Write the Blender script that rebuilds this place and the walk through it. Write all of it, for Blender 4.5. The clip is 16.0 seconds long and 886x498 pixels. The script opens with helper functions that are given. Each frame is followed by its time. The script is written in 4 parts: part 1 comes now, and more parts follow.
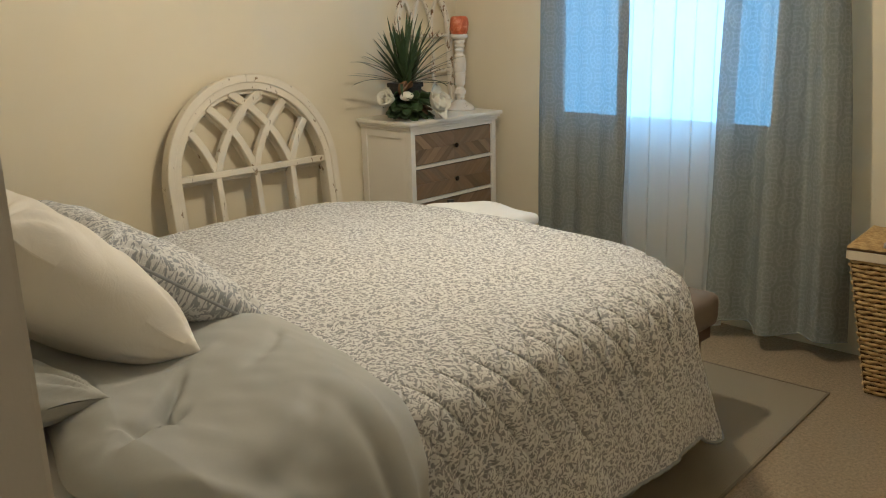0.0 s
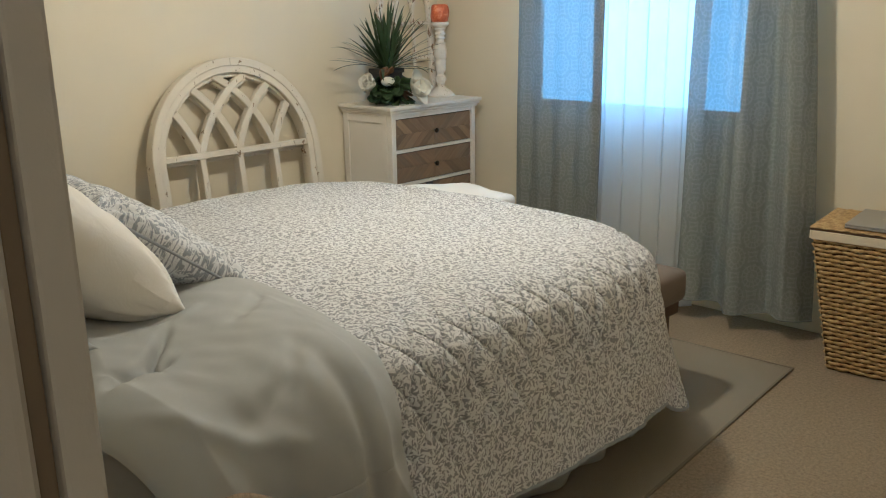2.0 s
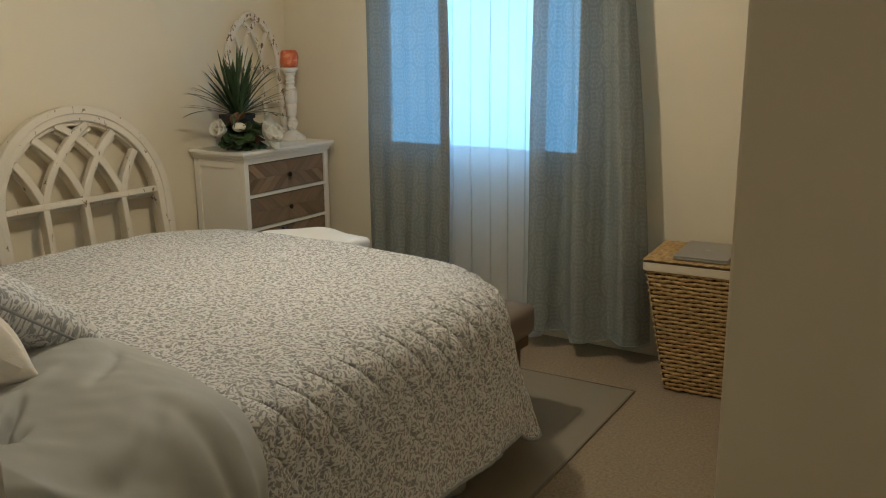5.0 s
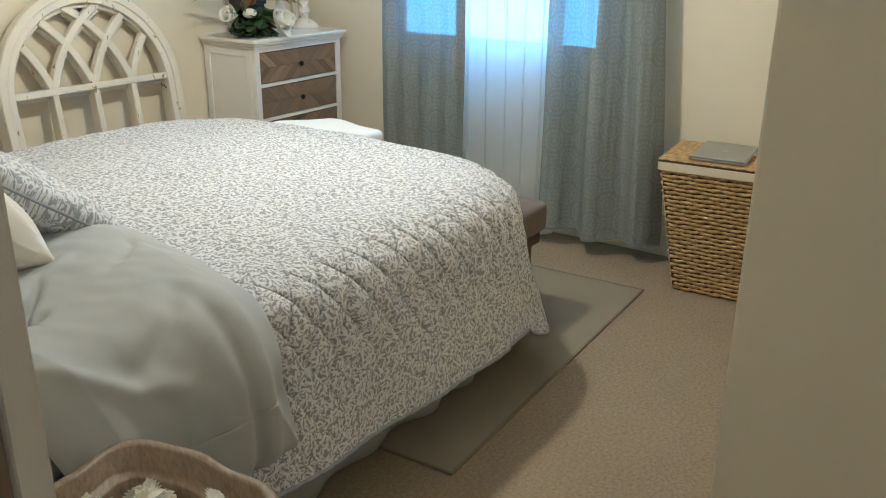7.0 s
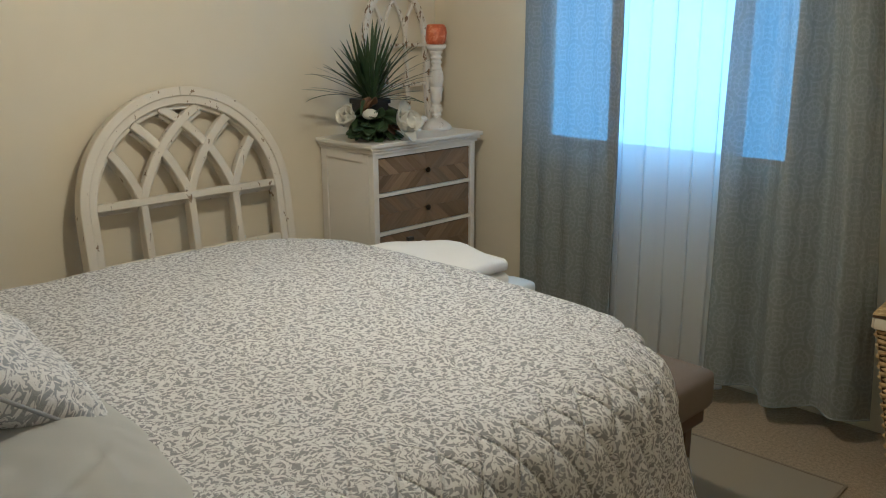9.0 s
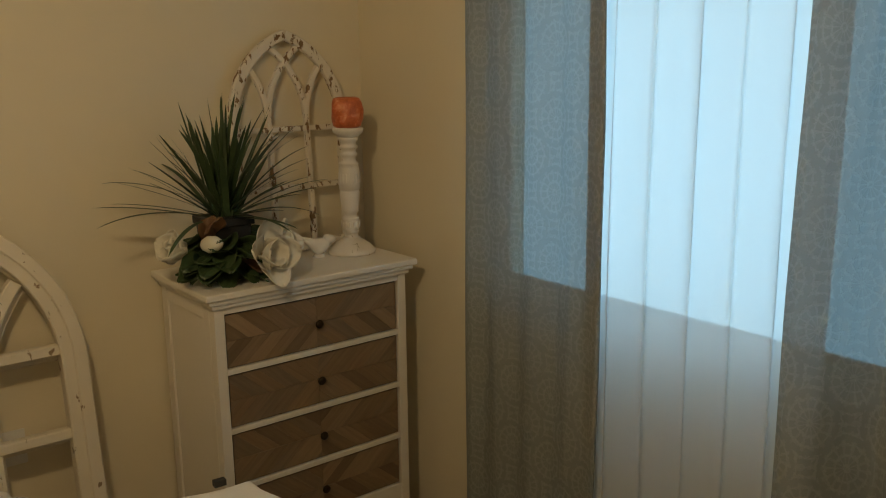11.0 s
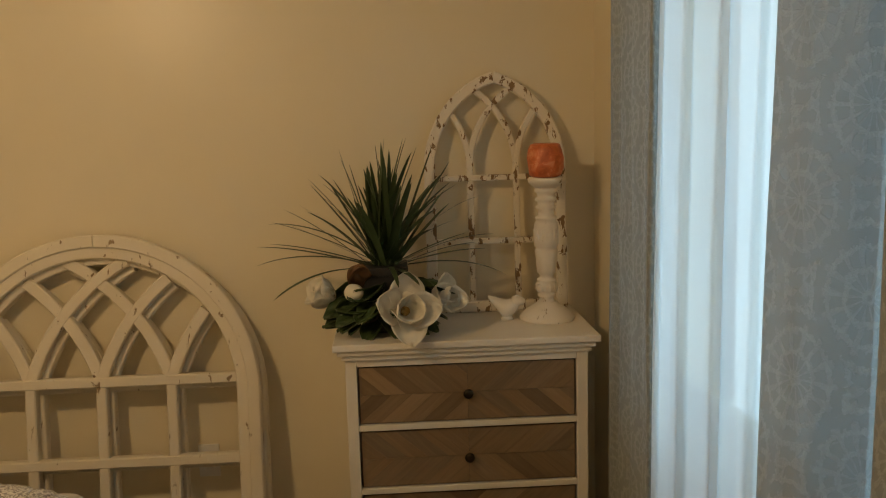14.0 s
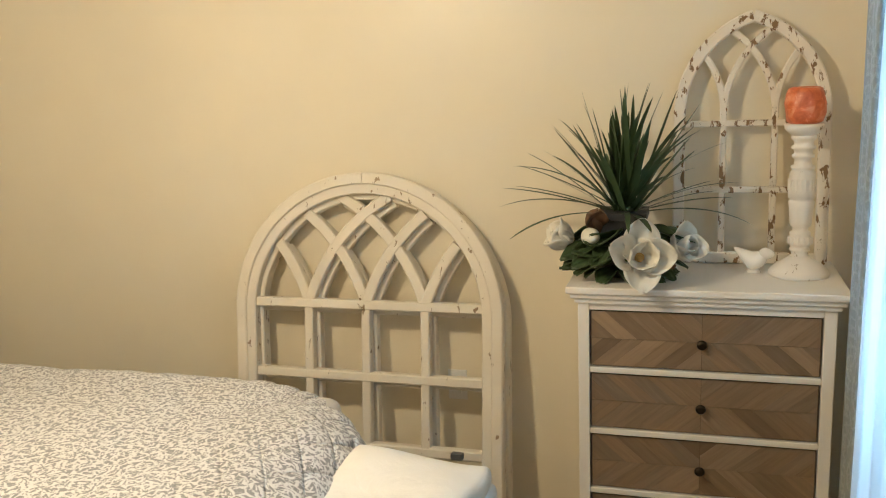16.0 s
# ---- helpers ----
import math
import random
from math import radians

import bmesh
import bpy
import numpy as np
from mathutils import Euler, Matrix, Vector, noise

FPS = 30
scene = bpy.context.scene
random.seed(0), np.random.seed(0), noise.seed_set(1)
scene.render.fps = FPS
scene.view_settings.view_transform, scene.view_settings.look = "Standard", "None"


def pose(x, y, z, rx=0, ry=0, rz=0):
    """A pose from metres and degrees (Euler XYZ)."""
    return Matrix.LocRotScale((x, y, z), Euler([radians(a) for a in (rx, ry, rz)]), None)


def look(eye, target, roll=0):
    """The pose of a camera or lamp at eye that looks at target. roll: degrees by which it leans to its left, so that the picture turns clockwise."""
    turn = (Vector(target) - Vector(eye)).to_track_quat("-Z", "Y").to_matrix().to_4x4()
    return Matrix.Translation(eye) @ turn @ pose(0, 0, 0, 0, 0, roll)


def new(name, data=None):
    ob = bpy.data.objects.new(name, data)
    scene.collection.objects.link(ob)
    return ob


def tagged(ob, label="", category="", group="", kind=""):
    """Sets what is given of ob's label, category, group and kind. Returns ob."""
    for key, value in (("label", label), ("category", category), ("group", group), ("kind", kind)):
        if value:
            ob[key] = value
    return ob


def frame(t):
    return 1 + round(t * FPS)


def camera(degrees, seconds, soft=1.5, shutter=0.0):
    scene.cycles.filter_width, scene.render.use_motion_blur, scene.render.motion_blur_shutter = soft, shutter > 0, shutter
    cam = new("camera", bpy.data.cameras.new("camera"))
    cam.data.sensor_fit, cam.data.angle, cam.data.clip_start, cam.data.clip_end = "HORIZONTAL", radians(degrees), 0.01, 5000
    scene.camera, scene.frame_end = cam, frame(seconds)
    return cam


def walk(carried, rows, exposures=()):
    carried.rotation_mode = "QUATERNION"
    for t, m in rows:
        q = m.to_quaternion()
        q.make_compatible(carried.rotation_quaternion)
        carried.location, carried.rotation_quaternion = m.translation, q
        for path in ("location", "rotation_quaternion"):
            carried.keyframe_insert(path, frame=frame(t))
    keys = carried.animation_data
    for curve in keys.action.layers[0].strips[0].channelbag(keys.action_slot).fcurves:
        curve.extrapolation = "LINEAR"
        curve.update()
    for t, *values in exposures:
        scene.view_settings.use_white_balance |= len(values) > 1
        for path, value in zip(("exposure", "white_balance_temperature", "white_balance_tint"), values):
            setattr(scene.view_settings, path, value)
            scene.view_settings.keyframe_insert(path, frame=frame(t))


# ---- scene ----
cam = camera(54.0, 16.0, soft=1.1)
PATH = [
    (0, (-4.191, -3.941, 1.649), (-2.81, -2.592, 1.125), -1.4),
    (0.5, (-4.196, -3.967, 1.629), (-2.818, -2.614, 1.106), -1.6),
    (1, (-4.218, -3.989, 1.636), (-2.841, -2.637, 1.111), -1.5),
    (1.5, (-4.241, -4.015, 1.629), (-2.862, -2.673, 1.084), -1.3),
    (2, (-4.267, -4.048, 1.596), (-2.862, -2.727, 1.065), -0.8),
    (2.5, (-4.298, -4.064, 1.604), (-2.879, -2.761, 1.069), -0.7),
    (3, (-4.352, -4.079, 1.632), (-2.86, -2.853, 1.111), 1.3),
    (3.2, (-4.361, -4.089, 1.644), (-2.819, -2.916, 1.151), 1.5),
    (5.3, (-4.337, -4.107, 1.672), (-2.712, -3.039, 1.205), -0.7),
    (5.5, (-4.345, -4.096, 1.663), (-2.756, -3.03, 1.082), -0.1),
    (6, (-4.352, -4.099, 1.656), (-2.799, -3.037, 0.977), 0.5),
    (6.5, (-4.343, -4.099, 1.659), (-2.792, -3.043, 0.965), 0.6),
    (7, (-4.336, -4.088, 1.666), (-2.783, -3.037, 0.972), 0.6),
    (7.5, (-4.319, -4.045, 1.647), (-2.759, -2.999, 0.959), 0.4),
    (8, (-4.203, -4.005, 1.655), (-2.684, -2.867, 1.025), -0.1),
    (8.5, (-3.86, -3.89, 1.672), (-2.431, -2.626, 1.072), -0.5),
    (9, (-3.565, -3.688, 1.664), (-2.209, -2.312, 1.149), -0.2),
    (9.2, (-3.46, -3.56, 1.679), (-2.128, -2.132, 1.246), 0.4),
    (11.3, (-1.609, -2.844, 1.744), (-0.451, -1.268, 1.328), -1.4),
    (11.5, (-1.437, -2.83, 1.742), (-0.362, -1.193, 1.336), -1.5),
    (12, (-1.072, -2.735, 1.717), (-0.167, -0.988, 1.356), -1.5),
    (12.5, (-0.841, -2.711, 1.725), (-0.314, -0.801, 1.459), -2.3),
    (13, (-0.721, -2.842, 1.663), (-0.588, -0.866, 1.384), -1.5),
    (13.5, (-0.715, -2.924, 1.69), (-0.603, -0.948, 1.408), -1.6),
    (14, (-0.674, -2.943, 1.693), (-0.567, -0.966, 1.411), -1.6),
    (14.5, (-0.547, -2.943, 1.691), (-0.682, -0.982, 1.324), -1.8),
    (15, (-0.477, -2.965, 1.701), (-0.822, -1.04, 1.285), -1.8),
    (15.5, (-0.469, -2.988, 1.701), (-0.91, -1.077, 1.309), -2.0),
    (16, (-0.488, -2.992, 1.703), (-1.053, -1.114, 1.311), -2.3),
]
EXPOSURES = [
    (0.0, 0.05, 5150, 3), (1.5, 0.16, 4750, 3), (2.0, 0.21, 4700, 3), (2.5, 0.11, 4700, 3), (3.0, 0.01, 4780, 3), (5.3, -0.4, 5150, 2),
    (5.5, -0.28, 5150, 1), (6.0, 0.45, 4850, 3), (7.0, 0.6, 4400, 1), (8.0, 0.38, 4450, 3), (9.0, -0.2, 4700, 3), (11.3, -1.08, 7250, 4),
    (12.0, -1.12, 7350, 5), (12.5, -1.12, 8250, 11), (13.0, -0.8, 8550, 12), (14.0, -0.85, 8050, 11), (14.5, -0.7, 7350, 7), (15.0, -0.47, 6350, 4),
    (15.5, -0.12, 5900, 5), (16.0, 0.5, 5600, 4),
]
walk(cam, [(t, look(eye, target, roll)) for t, eye, target, roll in PATH], EXPOSURES)

# ---- world, lights ----
world = bpy.data.worlds.new("world")
scene.world = world
world.use_nodes = True
wn = world.node_tree.nodes
sky = wn.new("ShaderNodeTexSky")
sky.sky_type = 'NISHITA'
sky.sun_disc = False
sky.sun_elevation, sky.sun_rotation = radians(40), radians(200)
wn["Background"].inputs[1].default_value = 0.12
world.node_tree.links.new(sky.outputs[0], wn["Background"].inputs[0])

LAMP_WATTS, WINDOW_GLOW = 63.0, 5.6
LAMP_AT = (-1.85, -1.88, 2.36)
lamp = new("ceiling_bulb", bpy.data.lights.new("ceiling_bulb", 'POINT'))
lamp.data.energy, lamp.data.color, lamp.data.shadow_soft_size = LAMP_WATTS, (1.0, 0.735, 0.44), 0.055
lamp.location = LAMP_AT
# added fill light in the hall, brightens the doorway wall and jamb
hall_fill = new("hall_fill_light", bpy.data.lights.new("hall_fill_light", 'POINT'))
hall_fill.data.energy, hall_fill.data.color, hall_fill.data.shadow_soft_size = 9.0, (1.0, 0.78, 0.52), 0.09
hall_fill.location = (-4.7, -5.0, 2.3)


# ---- materials ----
class Mat:
    """A node material under construction."""

    def __init__(self, name, rough=0.7, metal=0.0, spec=0.5):
        self.m = bpy.data.materials.new(name)
        self.m.use_nodes = True
        self.n, self.l = self.m.node_tree.nodes, self.m.node_tree.links
        self.b = self.n["Principled BSDF"]
        self.b.inputs["Roughness"].default_value = rough
        self.b.inputs["Metallic"].default_value = metal
        self.b.inputs["Specular IOR Level"].default_value = spec
        self.co = self.n.new("ShaderNodeTexCoord").outputs["Object"]

    def node(self, kind, **kw):
        nd = self.n.new(kind)
        for k, v in kw.items():
            nd.inputs[k].default_value = v
        return nd

    def noise(self, scale, detail=3.0, rough=0.55, dist=0.0, co=None):
        nd = self.node("ShaderNodeTexNoise", Scale=scale, Detail=detail, Roughness=rough, Distortion=dist)
        self.l.new(co or self.co, nd.inputs["Vector"])
        return nd.outputs["Fac"]

    def stretched(self, x, y, z):
        mp = self.n.new("ShaderNodeMapping")
        mp.inputs["Scale"].default_value = (x, y, z)
        self.l.new(self.co, mp.inputs["Vector"])
        return mp.outputs[0]

    def ramp(self, fac, *stops):
        r = self.n.new("ShaderNodeValToRGB")
        e = r.color_ramp.elements
        while len(e) < len(stops):
            e.new(0.5)
        for el, (p, c) in zip(e, stops):
            el.position, el.color = p, (*c, 1) if len(c) == 3 else c
        self.l.new(fac, r.inputs[0])
        return r.outputs[0]

    def math(self, op, a, b=None, c=None):
        m = self.n.new("ShaderNodeMath")
        m.operation = op
        for i, v in enumerate((a, b, c)):
            if v is None:
                continue
            if isinstance(v, (int, float)):
                m.inputs[i].default_value = v
            else:
                self.l.new(v, m.inputs[i])
        return m.outputs[0]

    def mix(self, fac, a, b, blend='MIX'):
        m = self.n.new("ShaderNodeMix")
        m.data_type, m.blend_type = 'RGBA', blend
        for i, v in ((0, fac), (6, a), (7, b)):
            if isinstance(v, (int, float)):
                m.inputs[i].default_value = v
            elif isinstance(v, tuple):
                m.inputs[i].default_value = (*v, 1)
            else:
                self.l.new(v, m.inputs[i])
        return m.outputs[2]

    def color(self, c):
        if isinstance(c, tuple):
            self.b.inputs["Base Color"].default_value = (*c, 1)
        else:
            self.l.new(c, self.b.inputs["Base Color"])
        return self

    def bump(self, fac, strength=0.3, dist=0.002):
        bp = self.node("ShaderNodeBump", Strength=strength, Distance=dist)
        self.l.new(fac, bp.inputs["Height"])
        old = self.b.inputs["Normal"].links
        if old:
            self.l.new(old[0].from_socket, bp.inputs["Normal"])
        self.l.new(bp.outputs[0], self.b.inputs["Normal"])
        return self

    def rough(self, fac, lo, hi):
        mr = self.node("ShaderNodeMapRange", **{"To Min": lo, "To Max": hi})
        self.l.new(fac, mr.inputs[0])
        self.l.new(mr.outputs[0], self.b.inputs["Roughness"])
        return self

    def through_light(self, color, amount):
        """Cloth that lets some light through from behind."""
        tr = self.n.new("ShaderNodeBsdfTranslucent")
        if isinstance(color, tuple):
            tr.inputs[0].default_value = (*color, 1)
        else:
            self.l.new(color, tr.inputs[0])
        mx = self.n.new("ShaderNodeMixShader")
        mx.inputs[0].default_value = amount
        self.l.new(self.b.outputs[0], mx.inputs[1])
        self.l.new(tr.outputs[0], mx.inputs[2])
        self.l.new(mx.outputs[0], self.n["Material Output"].inputs[0])
        return mx


def paint(name, col, rough=0.5, stain=0.06, tex=420, spec=0.4):
    k = Mat(name, rough, spec=spec)
    dark = tuple(c * (1 - stain) for c in col)
    k.color(k.mix(k.ramp(k.noise(1.7, 4), (0.35, (0, 0, 0)), (0.7, (1, 1, 1))), dark, col))
    k.bump(k.noise(tex, 2), 0.12, 0.001).bump(k.noise(38, 3), 0.1, 0.002)
    return k.m


def chipped(name, col, wood, amount, scale=14):
    """Old white paint, worn through to the wood in patches and scratches."""
    k = Mat(name, 0.62)
    chips = k.ramp(k.noise(scale, 6, 0.65, 0.4, k.stretched(1.0, 1.0, 0.45)), (amount, (1, 1, 1)), (amount + 0.02, (0, 0, 0)))
    tone = k.mix(k.noise(5, 4), tuple(c * 0.86 for c in col), col)
    grain = k.mix(k.noise(60, 3, 0.6, 0, k.stretched(1, 1, 0.12)), tuple(c * 0.5 for c in wood), wood)
    k.color(k.mix(chips, tone, grain))
    k.bump(k.math('MULTIPLY', chips, -1.0), 0.5, 0.002).bump(k.noise(90, 3, 0.6, 0, k.stretched(1, 1, 0.2)), 0.25, 0.001)
    return k.m


def cloth(name, col, weave=900, mott=0.1, rough=0.9, fold=0.0):
    k = Mat(name, rough, spec=0.2)
    k.b.inputs["Sheen Weight"].default_value = 0.08
    k.color(k.mix(k.noise(9, 4), tuple(c * (1 - mott) for c in col), col))
    k.bump(k.noise(weave, 2), 0.25, 0.0008)
    if fold:
        k.bump(k.noise(11, 4, 0.55, 0.8), fold, 0.012)
    return k.m


def leaf_print(name, ground, figure, size=0.026, stitched=False):
    """Printed cotton: pale curling leaves and stems on a grey ground; with diamond stitching drawn into the relief."""
    k = Mat(name, 0.85, spec=0.2)
    uv = k.n.new("ShaderNodeUVMap").outputs[0]
    wn2 = k.node("ShaderNodeTexNoise", Scale=38.0, Detail=1.5)
    k.l.new(uv, wn2.inputs["Vector"])
    bent = k.n.new("ShaderNodeVectorMath")
    bent.operation = 'MULTIPLY_ADD'
    k.l.new(wn2.outputs["Color"], bent.inputs[0])
    bent.inputs[1].default_value = (0.020, 0.020, 0.0)
    k.l.new(uv, bent.inputs[2])
    both = None
    for cell, shift, ln, wd in ((size, 0.0, 0.68, 0.16), (size * 0.74, 3.37, 0.64, 0.15), (size * 0.5, 7.11, 0.6, 0.15)):
        mp = k.n.new("ShaderNodeMapping")
        mp.inputs["Location"].default_value = (shift, shift * 1.7, 0)
        mp.inputs["Scale"].default_value = (1 / cell, 1 / cell, 0)
        k.l.new(bent.outputs[0], mp.inputs["Vector"])
        vo = k.node("ShaderNodeTexVoronoi", Scale=1.0, Randomness=0.85)
        vo.voronoi_dimensions = '2D'
        k.l.new(mp.outputs[0], vo.inputs["Vector"])
        df = k.n.new("ShaderNodeVectorMath")
        df.operation = 'SUBTRACT'
        k.l.new(mp.outputs[0], df.inputs[0])
        k.l.new(vo.outputs["Position"], df.inputs[1])
        tint = k.n.new("ShaderNodeSeparateColor")
        k.l.new(vo.outputs["Color"], tint.inputs[0])
        ro = k.n.new("ShaderNodeVectorRotate")
        ro.rotation_type = 'Z_AXIS'
        k.l.new(df.outputs[0], ro.inputs["Vector"])
        k.l.new(k.math('MULTIPLY', tint.outputs[0], 6.28), ro.inputs["Angle"])
        xy = k.n.new("ShaderNodeSeparateXYZ")
        k.l.new(ro.outputs[0], xy.inputs[0])
        long2 = k.math('POWER', k.math('ABSOLUTE', k.math('DIVIDE', xy.outputs[0], ln)), 2.0)
        curl = k.math('MULTIPLY', long2, 0.22)
        side = k.math('DIVIDE', k.math('ABSOLUTE', k.math('SUBTRACT', xy.outputs[1], curl)), wd)
        mask = k.ramp(k.math('ADD', long2, side), (0.86, (1, 1, 1)), (1.0, (0, 0, 0)))
        both = mask if both is None else k.math('MAXIMUM', both, mask)
    stem = k.ramp(k.math('ABSOLUTE', k.math('SUBTRACT', k.noise(30, 1.0, 0.5, 1.2, uv), 0.5)), (0.010, (1, 1, 1)), (0.018, (0, 0, 0)))
    both = k.math('MAXIMUM', both, stem)
    tone = k.mix(k.noise(6, 3), tuple(c * 0.9 for c in figure), figure)
    base = k.mix(k.noise(5, 3), tuple(c * 0.88 for c in ground), ground)
    k.color(k.mix(both, base, tone))
    k.bump(k.noise(700, 2), 0.25, 0.0008).bump(k.noise(48, 4, 0.65, 0.8), 0.7, 0.006)
    if stitched:
        sp = k.n.new("ShaderNodeSeparateXYZ")
        k.l.new(uv, sp.inputs[0])
        lines = None
        for sgn in (0.62, -0.62):
            run = k.math('DIVIDE', k.math('ADD', sp.outputs[0], k.math('MULTIPLY', sp.outputs[1], sgn)), 0.116)
            away = k.math('MULTIPLY', k.math('ABSOLUTE', k.math('SUBTRACT', k.math('FRACT', k.math('ADD', run, 64.0)), 0.5)), 0.099)
            lines = away if lines is None else k.math('MINIMUM', lines, away)
        hung = k.math('MAXIMUM', k.ramp(k.math('ADD', sp.outputs[0], 2.0), (0.30, (0, 0, 0)), (0.46, (1, 1, 1))), k.ramp(k.math('ADD', sp.outputs[1], 3.0), (0.10, (0.3, 0.3, 0.3)), (0.36, (1, 1, 1)), (0.50, (1, 1, 1)), (0.64, (0, 0, 0))))
        groove = k.math('SUBTRACT', 1.0, k.ramp(k.math('MULTIPLY', lines, 60.0), (0.03, (0, 0, 0)), (0.34, (1, 1, 1))))
        k.bump(k.math('SUBTRACT', 1.0, k.math('MULTIPLY', groove, k.math('ADD', k.math('MULTIPLY', hung, 0.92), 0.05))), 0.9, 0.0045)
    return k.m


M = {}
M["wall"] = paint("wall_paint", (0.80, 0.725, 0.565), 0.36, 0.05, 300)
M["ceiling"] = paint("ceiling_paint", (0.82, 0.80, 0.75), 0.8)
M["trim"] = paint("trim_paint", (0.62, 0.57, 0.49), 0.4)
# tan that stands for the warm shade in the door jamb's gap
M["strip"] = paint("jamb_gap_shade", (0.25, 0.185, 0.115), 0.6, 0.15)
k = Mat("carpet", 0.95, spec=0.1)
fl = k.noise(75, 6, 0.88)
k.color(k.mix(k.ramp(fl, (0.3, (0, 0, 0)), (0.7, (1, 1, 1))), k.mix(k.noise(2.2, 4), (0.165, 0.128, 0.083), (0.205, 0.16, 0.105)), k.mix(k.noise(3, 3), (0.42, 0.34, 0.238), (0.47, 0.38, 0.268))))
k.bump(k.noise(230, 4, 0.7), 0.6, 0.004).bump(k.noise(24, 3), 0.15, 0.006)
M["carpet"] = k.m
k = Mat("rug_pile", 0.95, spec=0.1)
k.color(k.mix(k.noise(240, 3, 0.7), (0.25, 0.217, 0.162), (0.325, 0.283, 0.213)))
k.bump(k.noise(260, 3), 0.7, 0.004)
M["rug"] = k.m
M["rug_edge"] = cloth("rug_binding", (0.22, 0.18, 0.13))
M["quilt"] = leaf_print("quilt_cotton", (0.335, 0.335, 0.355), (0.77, 0.765, 0.77), 0.029, True)
M["sham"] = leaf_print("sham_cotton", (0.36, 0.375, 0.41), (0.75, 0.75, 0.76), 0.030)
M["cream_print"] = leaf_print("cream_print_cotton", (0.42, 0.33, 0.24), (0.78, 0.70, 0.58), 0.028)
M["white_cotton"] = cloth("white_cotton", (0.83, 0.79, 0.73), 900, 0.05, 0.8, 0.25)
M["grey_cotton"] = cloth("grey_cotton", (0.43, 0.435, 0.425), 1100, 0.06, 0.62, 0.10)
M["skirt"] = cloth("bed_skirt_cotton", (0.34, 0.34, 0.32), 1100, 0.1, 0.85, 0.3)
M["mattress"] = cloth("mattress_ticking", (0.6, 0.58, 0.55))
M["towel"] = cloth("white_terry", (0.86, 0.85, 0.83), 330, 0.05, 0.95, 0.3)
M["blue_blanket"] = cloth("pale_blue_fleece", (0.66, 0.73, 0.80), 420, 0.05, 0.95, 0.2)
M["bench"] = cloth("brown_upholstery", (0.19, 0.155, 0.13), 800, 0.15)
M["white_wood"] = paint("white_lacquer", (0.84, 0.80, 0.73), 0.38, 0.05, 200)
M["arch_paint"] = chipped("arch_old_paint", (0.82, 0.75, 0.62), (0.38, 0.27, 0.16), 0.342, 30)
M["arch_worn"] = chipped("arch_worn_paint", (0.84, 0.78, 0.68), (0.30, 0.185, 0.09), 0.418, 42)
M["stick_paint"] = chipped("candlestick_paint", (0.84, 0.79, 0.72), (0.40, 0.31, 0.20), 0.355, 36)
k = Mat("knob_metal", 0.35, 0.9)
k.color(k.mix(k.noise(120), (0.02, 0.016, 0.012), (0.06, 0.045, 0.03)))
M["knob"] = k.m
k = Mat("drawer_wood", 0.55)
rnd = k.n.new("ShaderNodeObjectInfo").outputs["Random"]
uvn = k.n.new("ShaderNodeUVMap").outputs[0]
mp = k.n.new("ShaderNodeMapping")
mp.inputs["Scale"].default_value = (6.0, 70.0, 1.0)
k.l.new(uvn, mp.inputs["Vector"])
off = k.n.new("ShaderNodeCombineXYZ")
k.l.new(k.math('MULTIPLY', rnd, 40.0), off.inputs[0])
k.l.new(off.outputs[0], mp.inputs["Location"])
gr = k.noise(1.0, 5, 0.6, 0.6, mp.outputs[0])
tone = k.ramp(rnd, (0.0, (0.165, 0.11, 0.065)), (0.35, (0.30, 0.205, 0.12)), (0.7, (0.225, 0.165, 0.11)), (1.0, (0.38, 0.265, 0.16)))
k.color(k.mix(k.ramp(gr, (0.3, (0, 0, 0)), (0.75, (1, 1, 1))), k.mix(1.0, tone, (0.72, 0.7, 0.68), 'MULTIPLY'), tone))
k.bump(gr, 0.25, 0.001)
M["drawer_wood"] = k.m
M["drawer_gap"] = paint("drawer_shadow_gap", (0.07, 0.05, 0.035), 0.7)
k = Mat("candle_rock", 0.4, spec=0.5)
k.color(k.ramp(k.noise(34, 4, 0.6, 0.6), (0.25, (0.44, 0.09, 0.03)), (0.55, (0.68, 0.18, 0.065)), (0.75, (0.85, 0.42, 0.24))))
k.b.inputs["Subsurface Weight"].default_value = 0.25
k.b.inputs["Subsurface Radius"].default_value = (0.02, 0.008, 0.004)
k.bump(k.noise(40, 4), 0.4, 0.004)
M["candle"] = k.m
k = Mat("white_glaze", 0.18, spec=0.6)
k.color(k.mix(k.noise(14), (0.78, 0.75, 0.7), (0.84, 0.82, 0.78)))
M["ceramic"] = k.m
k = Mat("blade_green", 0.45)
k.color(k.mix(k.noise(12, 3, 0.5, 0, k.stretched(1, 1, 1)), (0.022, 0.05, 0.022), (0.07, 0.11, 0.045)))
M["blade"] = k.m
k = Mat("magnolia_leaf", 0.4)
k.color(k.mix(k.noise(16, 3), (0.025, 0.05, 0.02), (0.06, 0.095, 0.035)))
k.bump(k.noise(50), 0.2, 0.002)
M["leaf"] = k.m
k = Mat("brown_leaf_back", 0.6)
k.color(k.mix(k.noise(20, 3), (0.12, 0.06, 0.03), (0.22, 0.12, 0.06)))
M["leaf_brown"] = k.m
k = Mat("petal_silk", 0.6)
k.color(k.mix(k.noise(10, 3), (0.84, 0.80, 0.68), (0.88, 0.85, 0.77)))
k.bump(k.noise(45, 3), 0.2, 0.002)
k.through_light((0.85, 0.8, 0.7), 0.15)
M["petal"] = k.m
